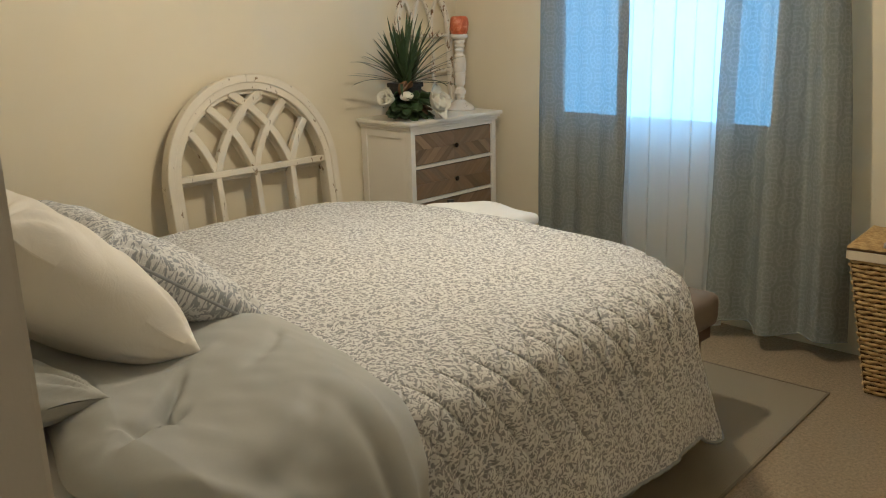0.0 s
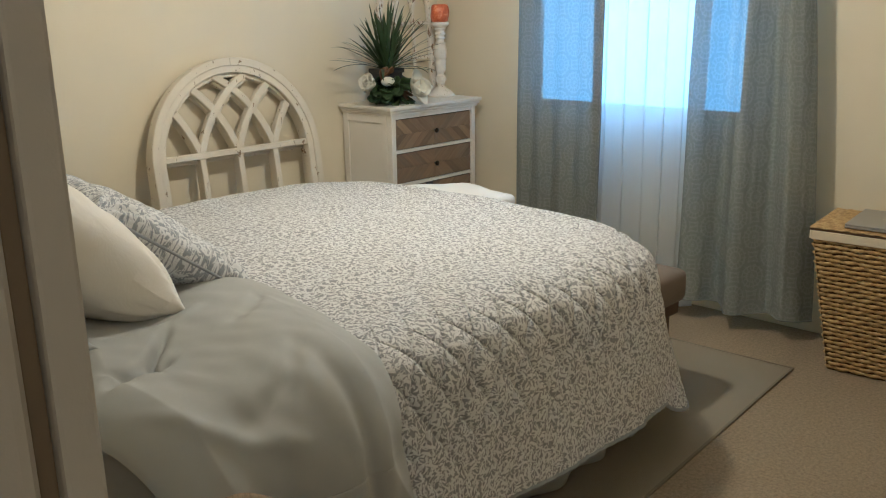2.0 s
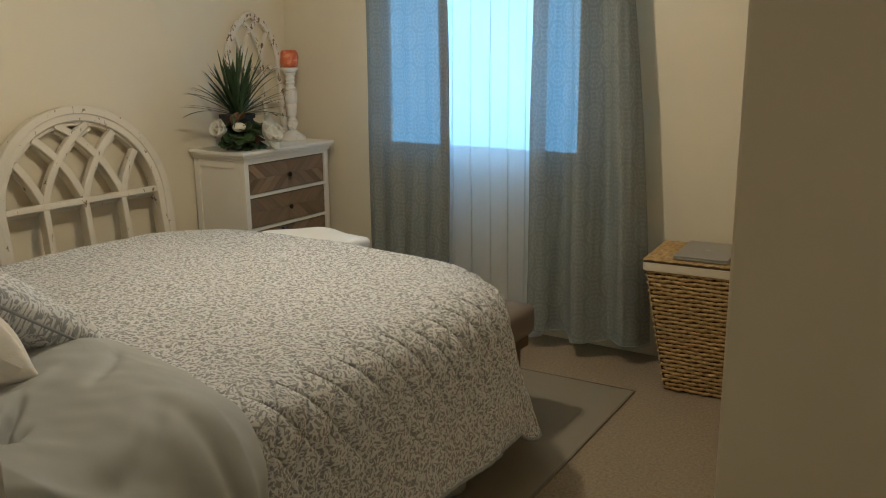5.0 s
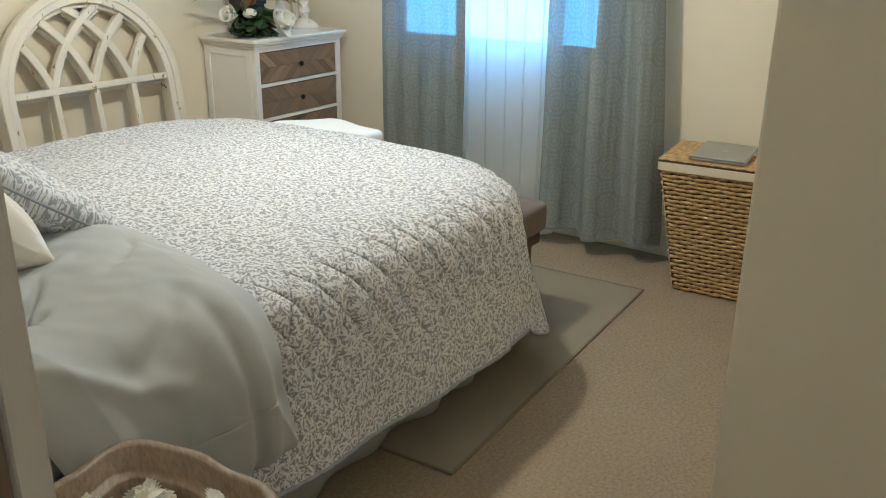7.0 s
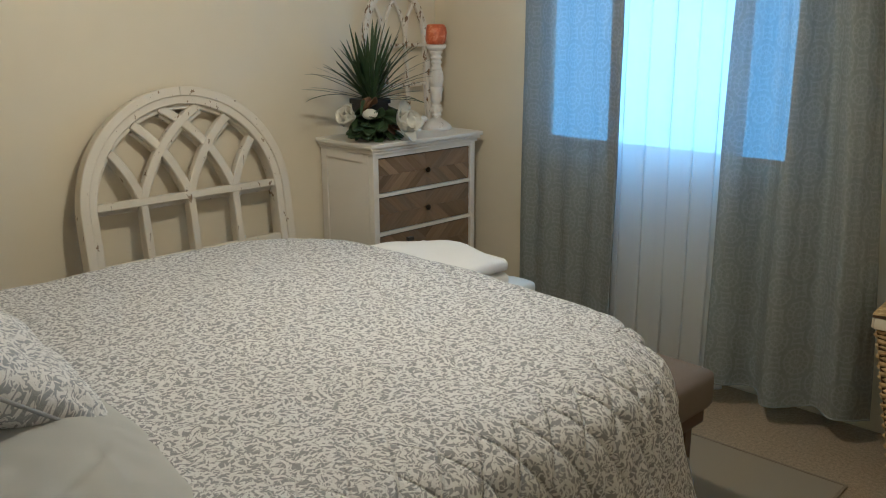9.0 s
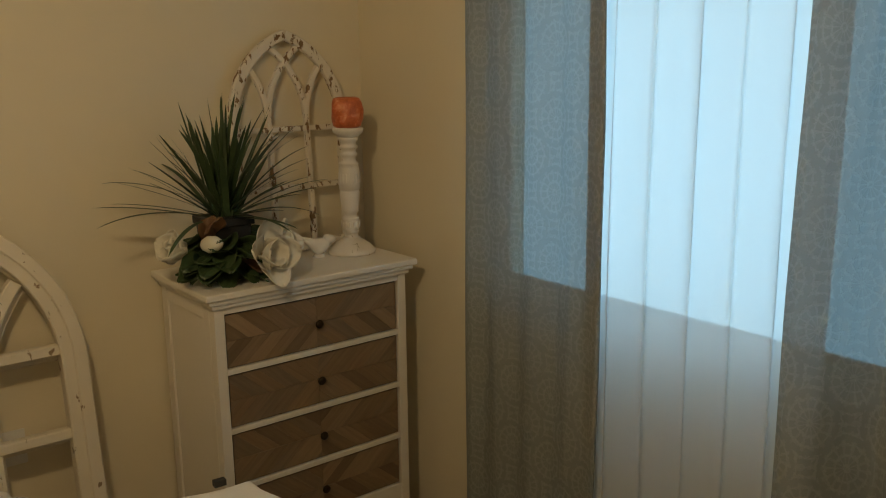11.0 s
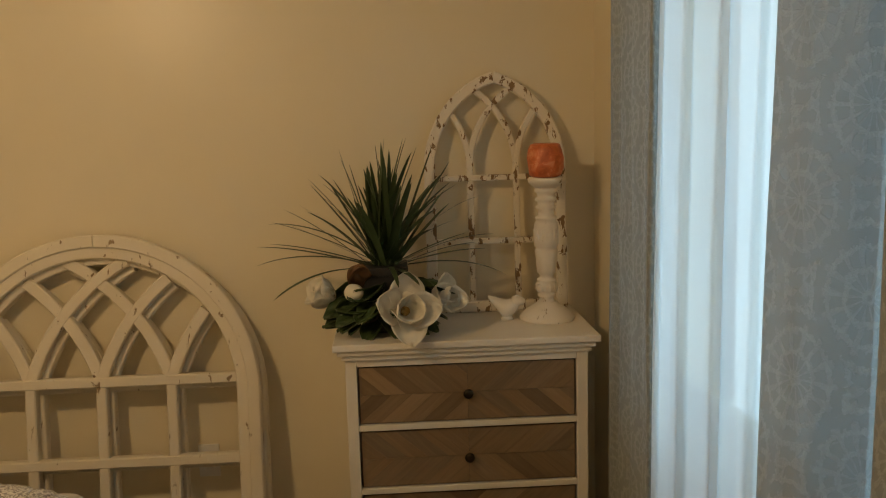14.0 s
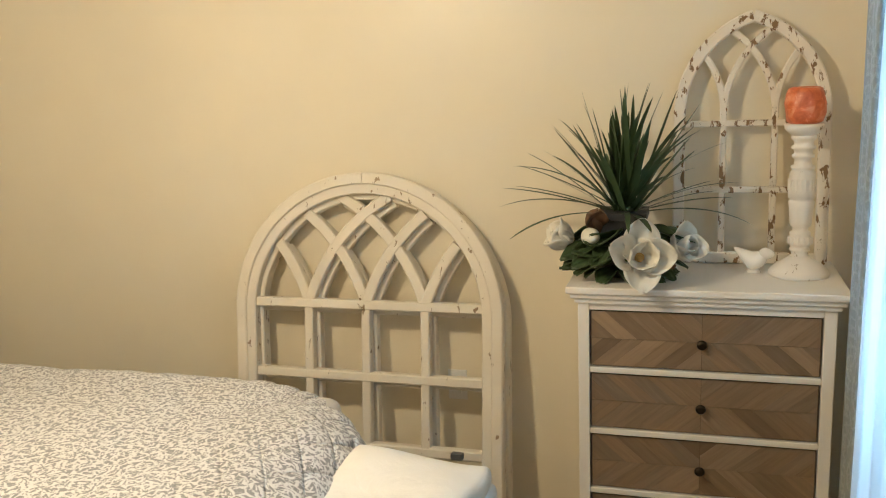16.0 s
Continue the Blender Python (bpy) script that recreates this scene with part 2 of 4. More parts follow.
k = Mat("flower_heart", 0.8)
k.color(k.mix(k.noise(200), (0.2, 0.09, 0.03), (0.6, 0.4, 0.12)))
k.bump(k.noise(180), 0.8, 0.004)
M["heart"] = k.m
k = Mat("pot_black", 0.5)
k.color(k.mix(k.noise(20), (0.012, 0.012, 0.014), (0.03, 0.03, 0.033)))
M["pot"] = k.m
k = Mat("wicker_straw", 0.6)
k.color(k.ramp(k.noise(46, 4, 0.6, 0, k.stretched(1, 1, 3)), (0.25, (0.28, 0.17, 0.06)), (0.55, (0.52, 0.36, 0.15)), (0.8, (0.68, 0.51, 0.26))))
k.bump(k.noise(300), 0.3, 0.001)
M["wicker"] = k.m
# straw darkened to near black: the shade between the strands, as a colour
k = Mat("wicker_shade", 0.9)
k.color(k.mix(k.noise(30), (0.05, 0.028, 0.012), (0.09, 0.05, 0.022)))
M["wicker_gap_shade"] = k.m
M["liner"] = cloth("linen_liner", (0.72, 0.64, 0.50), 700)
k = Mat("aluminium", 0.42, 0.85)
k.color(k.mix(k.noise(500), (0.42, 0.42, 0.42), (0.5, 0.5, 0.5)))
M["alu"] = k.m
M["alu_light"] = paint("polished_mark", (0.8, 0.8, 0.8), 0.2, 0.02)
M["plastic_white"] = paint("white_plastic", (0.82, 0.81, 0.78), 0.35, 0.02)
M["plastic_dark"] = paint("dark_plastic", (0.03, 0.03, 0.03), 0.4, 0.02)
k = Mat("tray_wood", 0.5)
k.color(k.ramp(k.noise(26, 5, 0.6, 0.5, k.stretched(1, 4, 2)), (0.25, (0.17, 0.12, 0.075)), (0.6, (0.31, 0.23, 0.15)), (0.8, (0.40, 0.30, 0.205))))
k.bump(k.noise(60, 4), 0.2, 0.001)
M["tray"] = k.m
k = Mat("dried_white", 0.8)
k.color(k.ramp(k.noise(60, 4, 0.6, 0, k.stretched(1, 3, 1)), (0.32, (0.36, 0.30, 0.22)), (0.42, (0.70, 0.66, 0.56)), (0.7, (0.82, 0.79, 0.70))))
k.bump(k.noise(80), 0.6, 0.003)
M["dried"] = k.m
M["dark_wood"] = paint("dark_wood", (0.09, 0.055, 0.035), 0.4, 0.3)
# drapes: woven medallions in overlapping rings, thin enough to glow against the daylight
k = Mat("drape_damask", 0.7, spec=0.3)
uvd = k.n.new("ShaderNodeUVMap").outputs[0]
near = spoke = None
for shift in (0.0, 0.5):
    mp = k.n.new("ShaderNodeMapping")
    mp.inputs["Scale"].default_value = (1 / 0.185, 1 / 0.20, 0)
    mp.inputs["Location"].default_value = (shift, shift, 0)
    k.l.new(uvd, mp.inputs["Vector"])
    fr2 = k.n.new("ShaderNodeVectorMath")
    fr2.operation = 'FRACTION'
    k.l.new(mp.outputs[0], fr2.inputs[0])
    ct = k.n.new("ShaderNodeVectorMath")
    ct.operation = 'SUBTRACT'
    k.l.new(fr2.outputs[0], ct.inputs[0])
    ct.inputs[1].default_value = (0.5, 0.5, 0)
    sp = k.n.new("ShaderNodeSeparateXYZ")
    k.l.new(ct.outputs[0], sp.inputs[0])
    r2 = k.math('SQRT', k.math('ADD', k.math('POWER', sp.outputs[0], 2.0), k.math('POWER', sp.outputs[1], 2.0)))
    an = k.math('ARCTAN2', sp.outputs[1], sp.outputs[0])
    if near is None:
        near, spoke = r2, an
    else:
        first = k.math('LESS_THAN', near, r2)
        spoke = k.math('ADD', k.math('MULTIPLY', first, spoke), k.math('MULTIPLY', k.math('SUBTRACT', 1.0, first), an))
        near = k.math('MINIMUM', near, r2)
jit = k.math('ADD', near, k.math('MULTIPLY', k.math('SUBTRACT', k.noise(70, 4, 0.65, 1.4, uvd), 0.5), 0.11))
ring = k.ramp(k.math('SINE', k.math('MULTIPLY', jit, 52.0)), (0.45, (0, 0, 0)), (0.75, (1, 1, 1)))
petal = k.ramp(k.math('SINE', k.math('ADD', k.math('MULTIPLY', spoke, 14.0), k.math('MULTIPLY', k.noise(40, 2, 0.5, 0.0, uvd), 4.0))), (0.35, (0, 0, 0)), (0.65, (1, 1, 1)))
flo = k.ramp(k.noise(130, 4, 0.65, 1.6, uvd), (0.45, (0, 0, 0)), (0.55, (1, 1, 1)))
fig = k.math('MULTIPLY', k.math('MAXIMUM', ring, k.math('MULTIPLY', petal, 0.8)), k.math('ADD', k.math('MULTIPLY', flo, 0.45), 0.55))
rim = k.ramp(k.math('ABSOLUTE', k.math('SUBTRACT', jit, 0.345)), (0.016, (1, 1, 1)), (0.034, (0, 0, 0)))
fig = k.math('MULTIPLY', fig, k.math('SUBTRACT', 1.0, rim))
dcol = k.mix(fig, k.mix(k.noise(4, 3), (0.225, 0.235, 0.228), (0.26, 0.27, 0.26)), (0.325, 0.34, 0.328))
k.color(dcol)
k.bump(fig, 0.5, 0.002).bump(k.noise(900), 0.2, 0.0008).bump(k.noise(9, 4, 0.55, 0.6), 0.25, 0.012)
mx = k.through_light((0.40, 0.50, 0.58), 0.035)
tp = k.n.new("ShaderNodeBsdfTransparent")
tp.inputs[0].default_value = (0.60, 0.86, 0.98, 1)
m2 = k.n.new("ShaderNodeMixShader")
m2.inputs[0].default_value = 0.105
k.l.new(mx.outputs[0], m2.inputs[1])
k.l.new(tp.outputs[0], m2.inputs[2])
k.l.new(m2.outputs[0], k.n["Material Output"].inputs[0])
M["drape"] = k.m
k = Mat("sheer_voile", 0.85, spec=0.1)
k.color(k.mix(k.noise(6), (0.80, 0.80, 0.79), (0.84, 0.84, 0.83)))
mx = k.through_light((0.82, 0.86, 0.92), 0.60)
tp = k.n.new("ShaderNodeBsdfTransparent")
m2 = k.n.new("ShaderNodeMixShader")
m2.inputs[0].default_value = 0.19
k.l.new(mx.outputs[0], m2.inputs[1])
k.l.new(tp.outputs[0], m2.inputs[2])
k.l.new(m2.outputs[0], k.n["Material Output"].inputs[0])
M["sheer"] = k.m
k = Mat("pane_glass", 0.02)
k.b.inputs["Transmission Weight"].default_value = 1.0
k.b.inputs["IOR"].default_value = 1.45
M["glass"] = k.m
M["rod"] = paint("rod_metal", (0.1, 0.09, 0.08), 0.35)
k = Mat("daylight_backdrop", 1.0)
k.b.inputs["Base Color"].default_value = (0, 0, 0, 1)
k.b.inputs["Emission Color"].default_value = (0.42, 0.735, 1.0, 1)
k.b.inputs["Emission Strength"].default_value = WINDOW_GLOW
M["daylight"] = k.m


# ---- mesh helpers ----
def solid(name, bm, mat, parent=None, smooth=False):
    me = bpy.data.meshes.new(name)
    bm.normal_update()
    bm.to_mesh(me)
    bm.free()
    return placed(name, me, mat, parent, smooth)


def placed(name, me, mat, parent=None, smooth=False):
    if not me.materials:
        me.materials.append(M[mat] if isinstance(mat, str) else mat)
    if smooth:
        me.shade_smooth()
    ob = new(name, me)
    if parent:
        ob.parent = parent
    return ob


def part(name, bm, mat, parent, label="", smooth=False):
    ob = solid(name, bm, mat, parent, smooth)
    return tagged(ob, label) if label else ob


def thing(name, label, category, at=(0, 0, 0), turn=0.0, group=""):
    ob = new(name)
    ob.empty_display_size = 0.05
    ob.matrix_world = pose(*at, 0, 0, turn)
    return tagged(ob, label, category, group)


def box(lo, hi, bevel=0.0, seg=2):
    bm = bmesh.new()
    bmesh.ops.create_cube(bm, size=1.0)
    for v in bm.verts:
        v.co = Vector([lo[i] + (v.co[i] + 0.5) * (hi[i] - lo[i]) for i in range(3)])
    if bevel:
        bmesh.ops.bevel(bm, geom=bm.edges[:], offset=bevel, segments=seg, affect='EDGES', profile=0.6)
    return bm


def joined(*bms):
    out = bmesh.new()
    for b in bms:
        me = bpy.data.meshes.new("tmp")
        b.to_mesh(me)
        b.free()
        out.from_mesh(me)
        bpy.data.meshes.remove(me)
    return out


def lathe(profile, seg=32):
    """Turned solid round z; profile rows of (radius, z)."""
    bm = bmesh.new()
    rings = []
    for r, z in profile:
        rings.append([bm.verts.new((r * math.cos(2 * math.pi * i / seg), r * math.sin(2 * math.pi * i / seg), z)) for i in range(seg)])
    for a, b in zip(rings, rings[1:]):
        for i in range(seg):
            bm.faces.new((a[i], a[(i + 1) % seg], b[(i + 1) % seg], b[i]))
    bm.faces.new(rings[0][::-1])
    bm.faces.new(rings[-1])
    return bm


def sheet(name, P, mat, parent=None, thick=0.0, closed=False, uv=None, smooth=True):
    """A surface from a grid of points (n, m, 3)."""
    n, m = P.shape[:2]
    idx = np.arange(n * m).reshape(n, m)
    q = np.stack([idx[:-1, :-1], idx[1:, :-1], idx[1:, 1:], idx[:-1, 1:]], -1).reshape(-1, 4)
    me = bpy.data.meshes.new(name)
    me.from_pydata(P.reshape(-1, 3).tolist(), [], q.tolist())
    if uv is not None:
        lay = me.uv_layers.new(name="UVMap")
        flat = uv.reshape(-1, 2)[q.reshape(-1)]
        lay.data.foreach_set("uv", flat.astype(np.float32).ravel())
    ob = placed(name, me, mat, parent, smooth)
    if thick:
        s = ob.modifiers.new("thickness", 'SOLIDIFY')
        s.thickness, s.offset = thick, -1.0
    return ob


def normals(P):
    du, dv = np.gradient(P, axis=0), np.gradient(P, axis=1)
    n = np.cross(du, dv)
    return n / (np.linalg.norm(n, axis=-1, keepdims=True) + 1e-9)


def wobble(x, y, seed, octaves=3):
    """Smooth, endless waves in two directions."""
    r = np.random.RandomState(seed)
    out = np.zeros_like(x)
    for o in range(octaves):
        for _ in range(4):
            a, ph, f = r.uniform(0, 6.28), r.uniform(0, 6.28), 2.0 ** o * r.uniform(0.8, 1.3)
            out = out + np.sin((x * math.cos(a) + y * math.sin(a)) * f * 6.0 + ph) / (2.0 ** o * 4)
    return out


def strip(line, width, depth, closed=False):
    """A square bar that follows a line in the x-z plane; depth along y, from y=0 to -depth."""
    bm = bmesh.new()
    rows = []
    n = len(line)
    for i, (x, z) in enumerate(line):
        a, b = line[max(i - 1, 0)], line[min(i + 1, n - 1)]
        t = Vector((b[0] - a[0], b[1] - a[1])).normalized()
        nx, nz = -t[1] * width / 2, t[0] * width / 2
        c = min(0.004, width * 0.15)
        ring = []
        for s, y in ((1, 0), (1, -depth + c), (1 - c / width * 2, -depth), (-1 + c / width * 2, -depth), (-1, -depth + c), (-1, 0)):
            ring.append(bm.verts.new((x + nx * s, y, z + nz * s)))
        rows.append(ring)
    for a, b in zip(rows, rows[1:]):
        for i in range(6):
            j = (i + 1) % 6
            bm.faces.new((a[i], a[j], b[j], b[i]))
    bm.faces.new(rows[0])
    bm.faces.new(rows[-1][::-1])
    bmesh.ops.recalc_face_normals(bm, faces=bm.faces[:])
    return bm


def tube(name, line, r, mat, parent, seg=6):
    """A cord along a line of points."""
    L = np.array(line)
    T = np.gradient(L, axis=0)
    T = T / (np.linalg.norm(T, axis=1, keepdims=True) + 1e-9)
    U = np.cross(T, (0.13, 0.21, 1.0))
    U = U / (np.linalg.norm(U, axis=1, keepdims=True) + 1e-9)
    W = np.cross(T, U)
    a = np.linspace(0, 2 * math.pi, seg + 1)
    P = L[:, None] + r * (U[:, None] * np.cos(a)[None, :, None] + W[:, None] * np.sin(a)[None, :, None])
    return sheet(name, P, mat, parent)


# ---- the room ----
XE, YS, XW, ZC = 0.01, -3.776, -4.076, 2.45


def structure(name, label, bm, mat):
    return tagged(solid(name, bm, mat), label, "setting", kind="structure")


structure("floor", "beige flecked carpet on the floor", joined(box((-4.2, -3.58, -0.12), (0.16, 0.15, 0.0)), box((-6.2, -6.2, -0.12), (-2.95, -3.58, 0.0)), box((-2.95, -4.0, -0.12), (0.16, -3.58, 0.0))), "carpet")
structure("ceiling", "plain off-white ceiling", joined(box((-4.2, -3.58, ZC), (0.16, 0.15, ZC + 0.1)), box((-6.2, -6.2, ZC), (-2.95, -3.58, ZC + 0.1)), box((-2.95, -4.0, ZC), (0.16, -3.58, ZC + 0.1))), "ceiling")
structure("wall_north", "cream painted wall behind the dresser", box((-4.2, 0.0, 0), (XE + 0.15, 0.15, ZC)), "wall")
WY0, WY1, WZ0, WZ1 = -2.15, -0.76, 0.98, 2.08
wall_east = structure("wall_east", "cream painted wall with a window opening", joined(
    box((XE, YS - 0.1, 0), (XE + 0.15, WY0, ZC)), box((XE, WY1, 0), (XE + 0.15, 0.0, ZC)),
    box((XE, WY0, 0), (XE + 0.15, WY1, WZ0)), box((XE, WY0, WZ1), (XE + 0.15, WY1, ZC))), "wall")
structure("wall_south", "cream painted wall beside the doorway", box((-3.075, -4.9, 0), (XE + 0.15, YS, ZC), 0.006), "wall")
structure("wall_west", "cream painted wall at the bed head", box((-4.2, -3.47, 0), (XW, 0.0, ZC)), "wall")
structure("wall_hall_north", "cream painted wall of the hall", box((-6.2, -3.58, 0), (-4.13, -3.47, ZC)), "wall")
structure("wall_hall_west", "cream painted wall of the hall", box((-6.2, -6.2, 0), (-6.08, -3.58, ZC)), "wall")
structure("wall_hall_south", "cream painted wall of the hall", box((-6.08, -6.2, 0), (-2.95, -6.08, ZC)), "wall")
structure("wall_hall_east", "cream painted wall of the hall", box((-3.075, -6.08, 0), (-2.95, -4.9, ZC)), "wall")
# door lining at the hall side: jamb, gap with its shade as tan colour, casing
structure("door_jamb", "beige painted door jamb with a moulded casing", joined(
    box((-4.098, -3.60, 0), (-4.0745, -3.45, ZC), 0.003),
    box((-4.20, -3.603, 0), (-4.1105, -3.574, ZC), 0.010, 3),
    box((-4.26, -3.612, 0), (-4.201, -3.576, ZC), 0.012, 3)), "trim")
structure("door_stop", "tan strip in the door jamb, coloured as the shaded gap", box((-4.1100, -3.592, 0), (-4.0985, -3.46, ZC), 0.002), "strip")

# window in the east wall
win = tagged(new("window_1"), "white framed window behind sheer curtains", "window", kind="structure")
FY0, FY1, FZ0, FZ1 = WY0 + 0.04, WY1 - 0.085, WZ0 + 0.09, WZ1 - 0.04
part("window_frame", joined(
    box((0.014, WY0, WZ0), (0.034, FY0, WZ1), 0.003), box((0.014, FY1, WZ0), (0.034, WY1, WZ1), 0.003),
    box((0.014, FY0, WZ0), (0.034, FY1, FZ0), 0.003), box((0.014, FY0, FZ1), (0.034, FY1, WZ1), 0.003)), "white_wood", win)
part("window_sill", box((-0.03, WY0 - 0.03, WZ0 - 0.025), (0.009, WY1 + 0.03, WZ0 + 0.004), 0.004), "white_wood", win)
g = part("pane", box((0.022, FY0, FZ0), (0.026, FY1, FZ1)), "glass", win)
g.visible_shadow = False
structure("backdrop", "bright daylight outside the window", box((1.4, -5.2, -1.0), (1.42, 2.2, 4.2)), "daylight")

# ceiling lamp
cl = thing("ceiling_light", "dark metal canopy of a ceiling light with warm bulb", "lamp", (LAMP_AT[0], LAMP_AT[1], ZC))
part("canopy", lathe([(0.001, -0.03), (0.07, -0.028), (0.075, 0.0)]), "rod", cl, smooth=True)

# ---- bed ----
BX0, BX1, BY0, BY1, BZ = -3.72, -1.50, -2.44, -0.70, 0.785
bed = thing("bed", "wide bed made up with a quilt and pillows", "bed", ((BX0 + BX1) / 2, (BY0 + BY1) / 2, 0))
bcx, bcy = (BX0 + BX1) / 2, (BY0 + BY1) / 2


def about(bm, x, y, z=0.0):
    bmesh.ops.translate(bm, verts=bm.verts[:], vec=(-x, -y, -z))
    return bm


part("mattress", about(box((BX0, BY0, 0.46), (BX1, BY1, BZ - 0.012), 0.06, 4), bcx, bcy), "mattress", bed, smooth=True)
part("box_spring", about(box((BX0, BY0 + 0.02, 0.2), (BX1 - 0.02, BY1 - 0.02, 0.46), 0.03), bcx, bcy), "skirt", bed)
for x in (BX0 + 0.1, BX1 - 0.14):
    for y in (BY0 + 0.1, BY1 - 0.1):
        part("leg", about(box((x - 0.03, y - 0.03, 0), (x + 0.03, y + 0.03, 0.21), 0.004), bcx, bcy), "dark_wood", bed)
# gathered skirt along the near side and the foot
line = [(BX0, BY0 - 0.03), (BX1 - 0.10, BY0 - 0.03)] + [(BX1 - 0.10 + 0.12 * math.sin(a), BY0 + 0.09 - 0.12 * math.cos(a)) for a in np.linspace(0.1, 1.57, 8)] + [(BX1 + 0.02, BY1)]
pts = []
for (x0, y0), (x1, y1) in zip(line, line[1:]):
    n = max(2, int(math.hypot(x1 - x0, y1 - y0) / 0.018))
    pts += [(x0 + (x1 - x0) * i / n, y0 + (y1 - y0) * i / n) for i in range(n)]
pts = np.array(pts)
tan = np.gradient(pts, axis=0)
nor = np.stack([tan[:, 1], -tan[:, 0]], -1) / np.linalg.norm(tan, axis=1)[:, None]
s = np.arange(len(pts)) * 0.018
zs = np.linspace(0.50, 0.012, 14)
P = np.zeros((len(pts), 14, 3))
for j, z in enumerate(zs):
    w = (0.5 - z) / 0.5
    off = w * (0.022 * np.sin(s * 21 + 1.3 * np.sin(s * 3)) + 0.02 + 0.012 * np.sin(s * 8.3))
    P[:, j, :2] = pts + nor * off[:, None] - (bcx, bcy)
    P[:, j, 2] = z + 0.006 * np.sin(s * 5)
sheet("bed_skirt", P, "skirt", bed, 0.003)


def drape(a, b, xf, yn, yf, zt, r, flare, plan=0.0):
    """Cloth over the bed: plan coordinates to places. a runs to the foot, b across."""
    x0, y0, y1 = xf - plan, yn + plan, yf - plan
    ox = np.maximum(a - x0, 0)
    oy = np.where(b < y0, b - y0, np.where(b > y1, b - y1, 0.0))
    rho = np.maximum(ox, np.abs(oy))
    H = np.hypot(ox, oy) + 1e-9
    dx, dy = ox / H, oy / H
    L = np.maximum(rho - plan, 0)
    q = r * math.pi / 2
    ang = np.minimum(L, q) / r
    out, down = r * np.sin(ang), r * (1 - np.cos(ang))
    rest = np.maximum(L - q, 0)
    phi = np.arctan2(np.abs(oy), ox)
    fl = flare * np.sin(phi) ** 2 + 0.66 * np.cos(phi) ** 2
    out, down = out + rest * fl, down + rest * np.sqrt(1 - fl ** 2)
    corner = np.sin(2 * phi) * (ox > 0) * (np.abs(oy) > 0)
    fold = np.clip(rest / 0.35, 0, 1)
    out = out + corner * fold * (-0.01 + 0.035 * np.sin(phi * 7.5 - 6.2))
    out = out + fold * 0.006 * np.sin((a * (np.abs(oy) > 0) + b * (ox > 0)) * 13.0 + 0.7)
    reach = np.minimum(rho, plan) + out
    return np.stack([np.minimum(a, x0) + dx * reach, np.clip(b, y0, y1) + dy * reach, zt - down], -1)


QF, QN, QFAR, QR, DROP = -1.50, -2.46, -0.75, 0.18, 0.675
na, nb = 520, 620
a, b = np.meshgrid(np.linspace(-3.45, QF + DROP, na), np.linspace(QN - DROP, QFAR + DROP, nb), indexing='ij')
# rounded corners of the cloth
ox, oy = np.maximum(a - QF, 0), np.maximum(np.maximum(QN - b, b - QFAR), 0)
f = np.maximum(ox, oy) / np.maximum((ox ** 3 + oy ** 3) ** (1 / 3), 1e-9)
f = np.where((ox > 0) & (oy > 0), f, 1.0)
a, b = np.minimum(a, QF) + ox * f, np.clip(b, QN, QFAR) + np.where(b < QN, -oy, oy) * f
P = drape(a, b, QF, QN, QFAR, BZ + 0.012, QR, 0.13, 0.34)
P[..., 2] += 0.022 * np.exp(-((b + 1.5) / 0.7) ** 2) * (P[..., 2] > 0.6) + 0.006 * wobble(a, b, 4, 2)
# the hem rises a little towards the head
P[..., 2] += np.where(b < QN, np.clip((QN - b) / DROP, 0, 1) * np.clip((-2.0 - a) * 0.06, 0, 0.1), 0)
# the foot end hangs lower, and the free corner sags
P[..., 2] -= 0.085 * np.clip((a - QF) / DROP, 0, 1)
P[..., 2] -= 0.12 * (np.clip((a - QF) / DROP, 0, 1) * np.clip((QN - b) / DROP, 0, 1)) ** 0.7
N = normals(P)
d1 = np.abs(((a + b * 0.62) / 0.116) % 1.0 - 0.5) * 0.099
d2 = np.abs(((a - b * 0.62) / 0.116) % 1.0 - 0.5) * 0.099
seam = np.minimum(d1, d2)
puff = 0.008 * (1 - np.exp(-(seam / 0.009) ** 2)) + 0.006 * np.clip(seam / 0.04, 0, 1)
side = np.clip((0.80 - P[..., 2]) / 0.06, 0.03, 1) * np.clip(0.35 + (P[..., 2] - 0.42) / 0.2, 0.35, 1)
cross = np.exp(-((b + 2.13 + 0.12 * (a + 2.4)) / 0.022) ** 2) * (a > -3) * (a < -2.05) * 0.009
P = P + N * (puff * side + cross + 0.004 * wobble(a * 3, b * 3, 9, 2))[..., None]
quilt = sheet("quilt", P, "quilt", None, 0.012, uv=np.stack([a, b], -1))
tagged(quilt, "grey and white leaf print quilt with diamond stitching, on the bed", "quilt")
tube("binding", np.concatenate([P[:, 0], P[-1, 1:], P[-2::-1, -1]]), 0.007, "sham", quilt)

# grey comforter pushed to the head end, hanging over the side
na, nb = 200, 320
u, v = np.meshgrid(np.linspace(0, 1, na), np.linspace(0, 1, nb), indexing='ij')
bb = -3.00 + v * 1.45
edge = -2.83 - 0.16 * np.clip((-2.30 - bb) / 0.5, 0, 1.0) + 0.03 * np.sin(bb * 6)
head = -3.54 - 0.10 * np.exp(-((bb + 2.42) / 0.26) ** 2)
aa = head + u * (edge - head)
P = drape(aa, bb, 0.0, BY0 - 0.045, 9.0, BZ + 0.03, 0.22, 0.26)
N = normals(P)
rim = np.minimum(np.minimum(u, 1 - u) * 0.95, np.minimum(v, 1 - v) * 1.45)
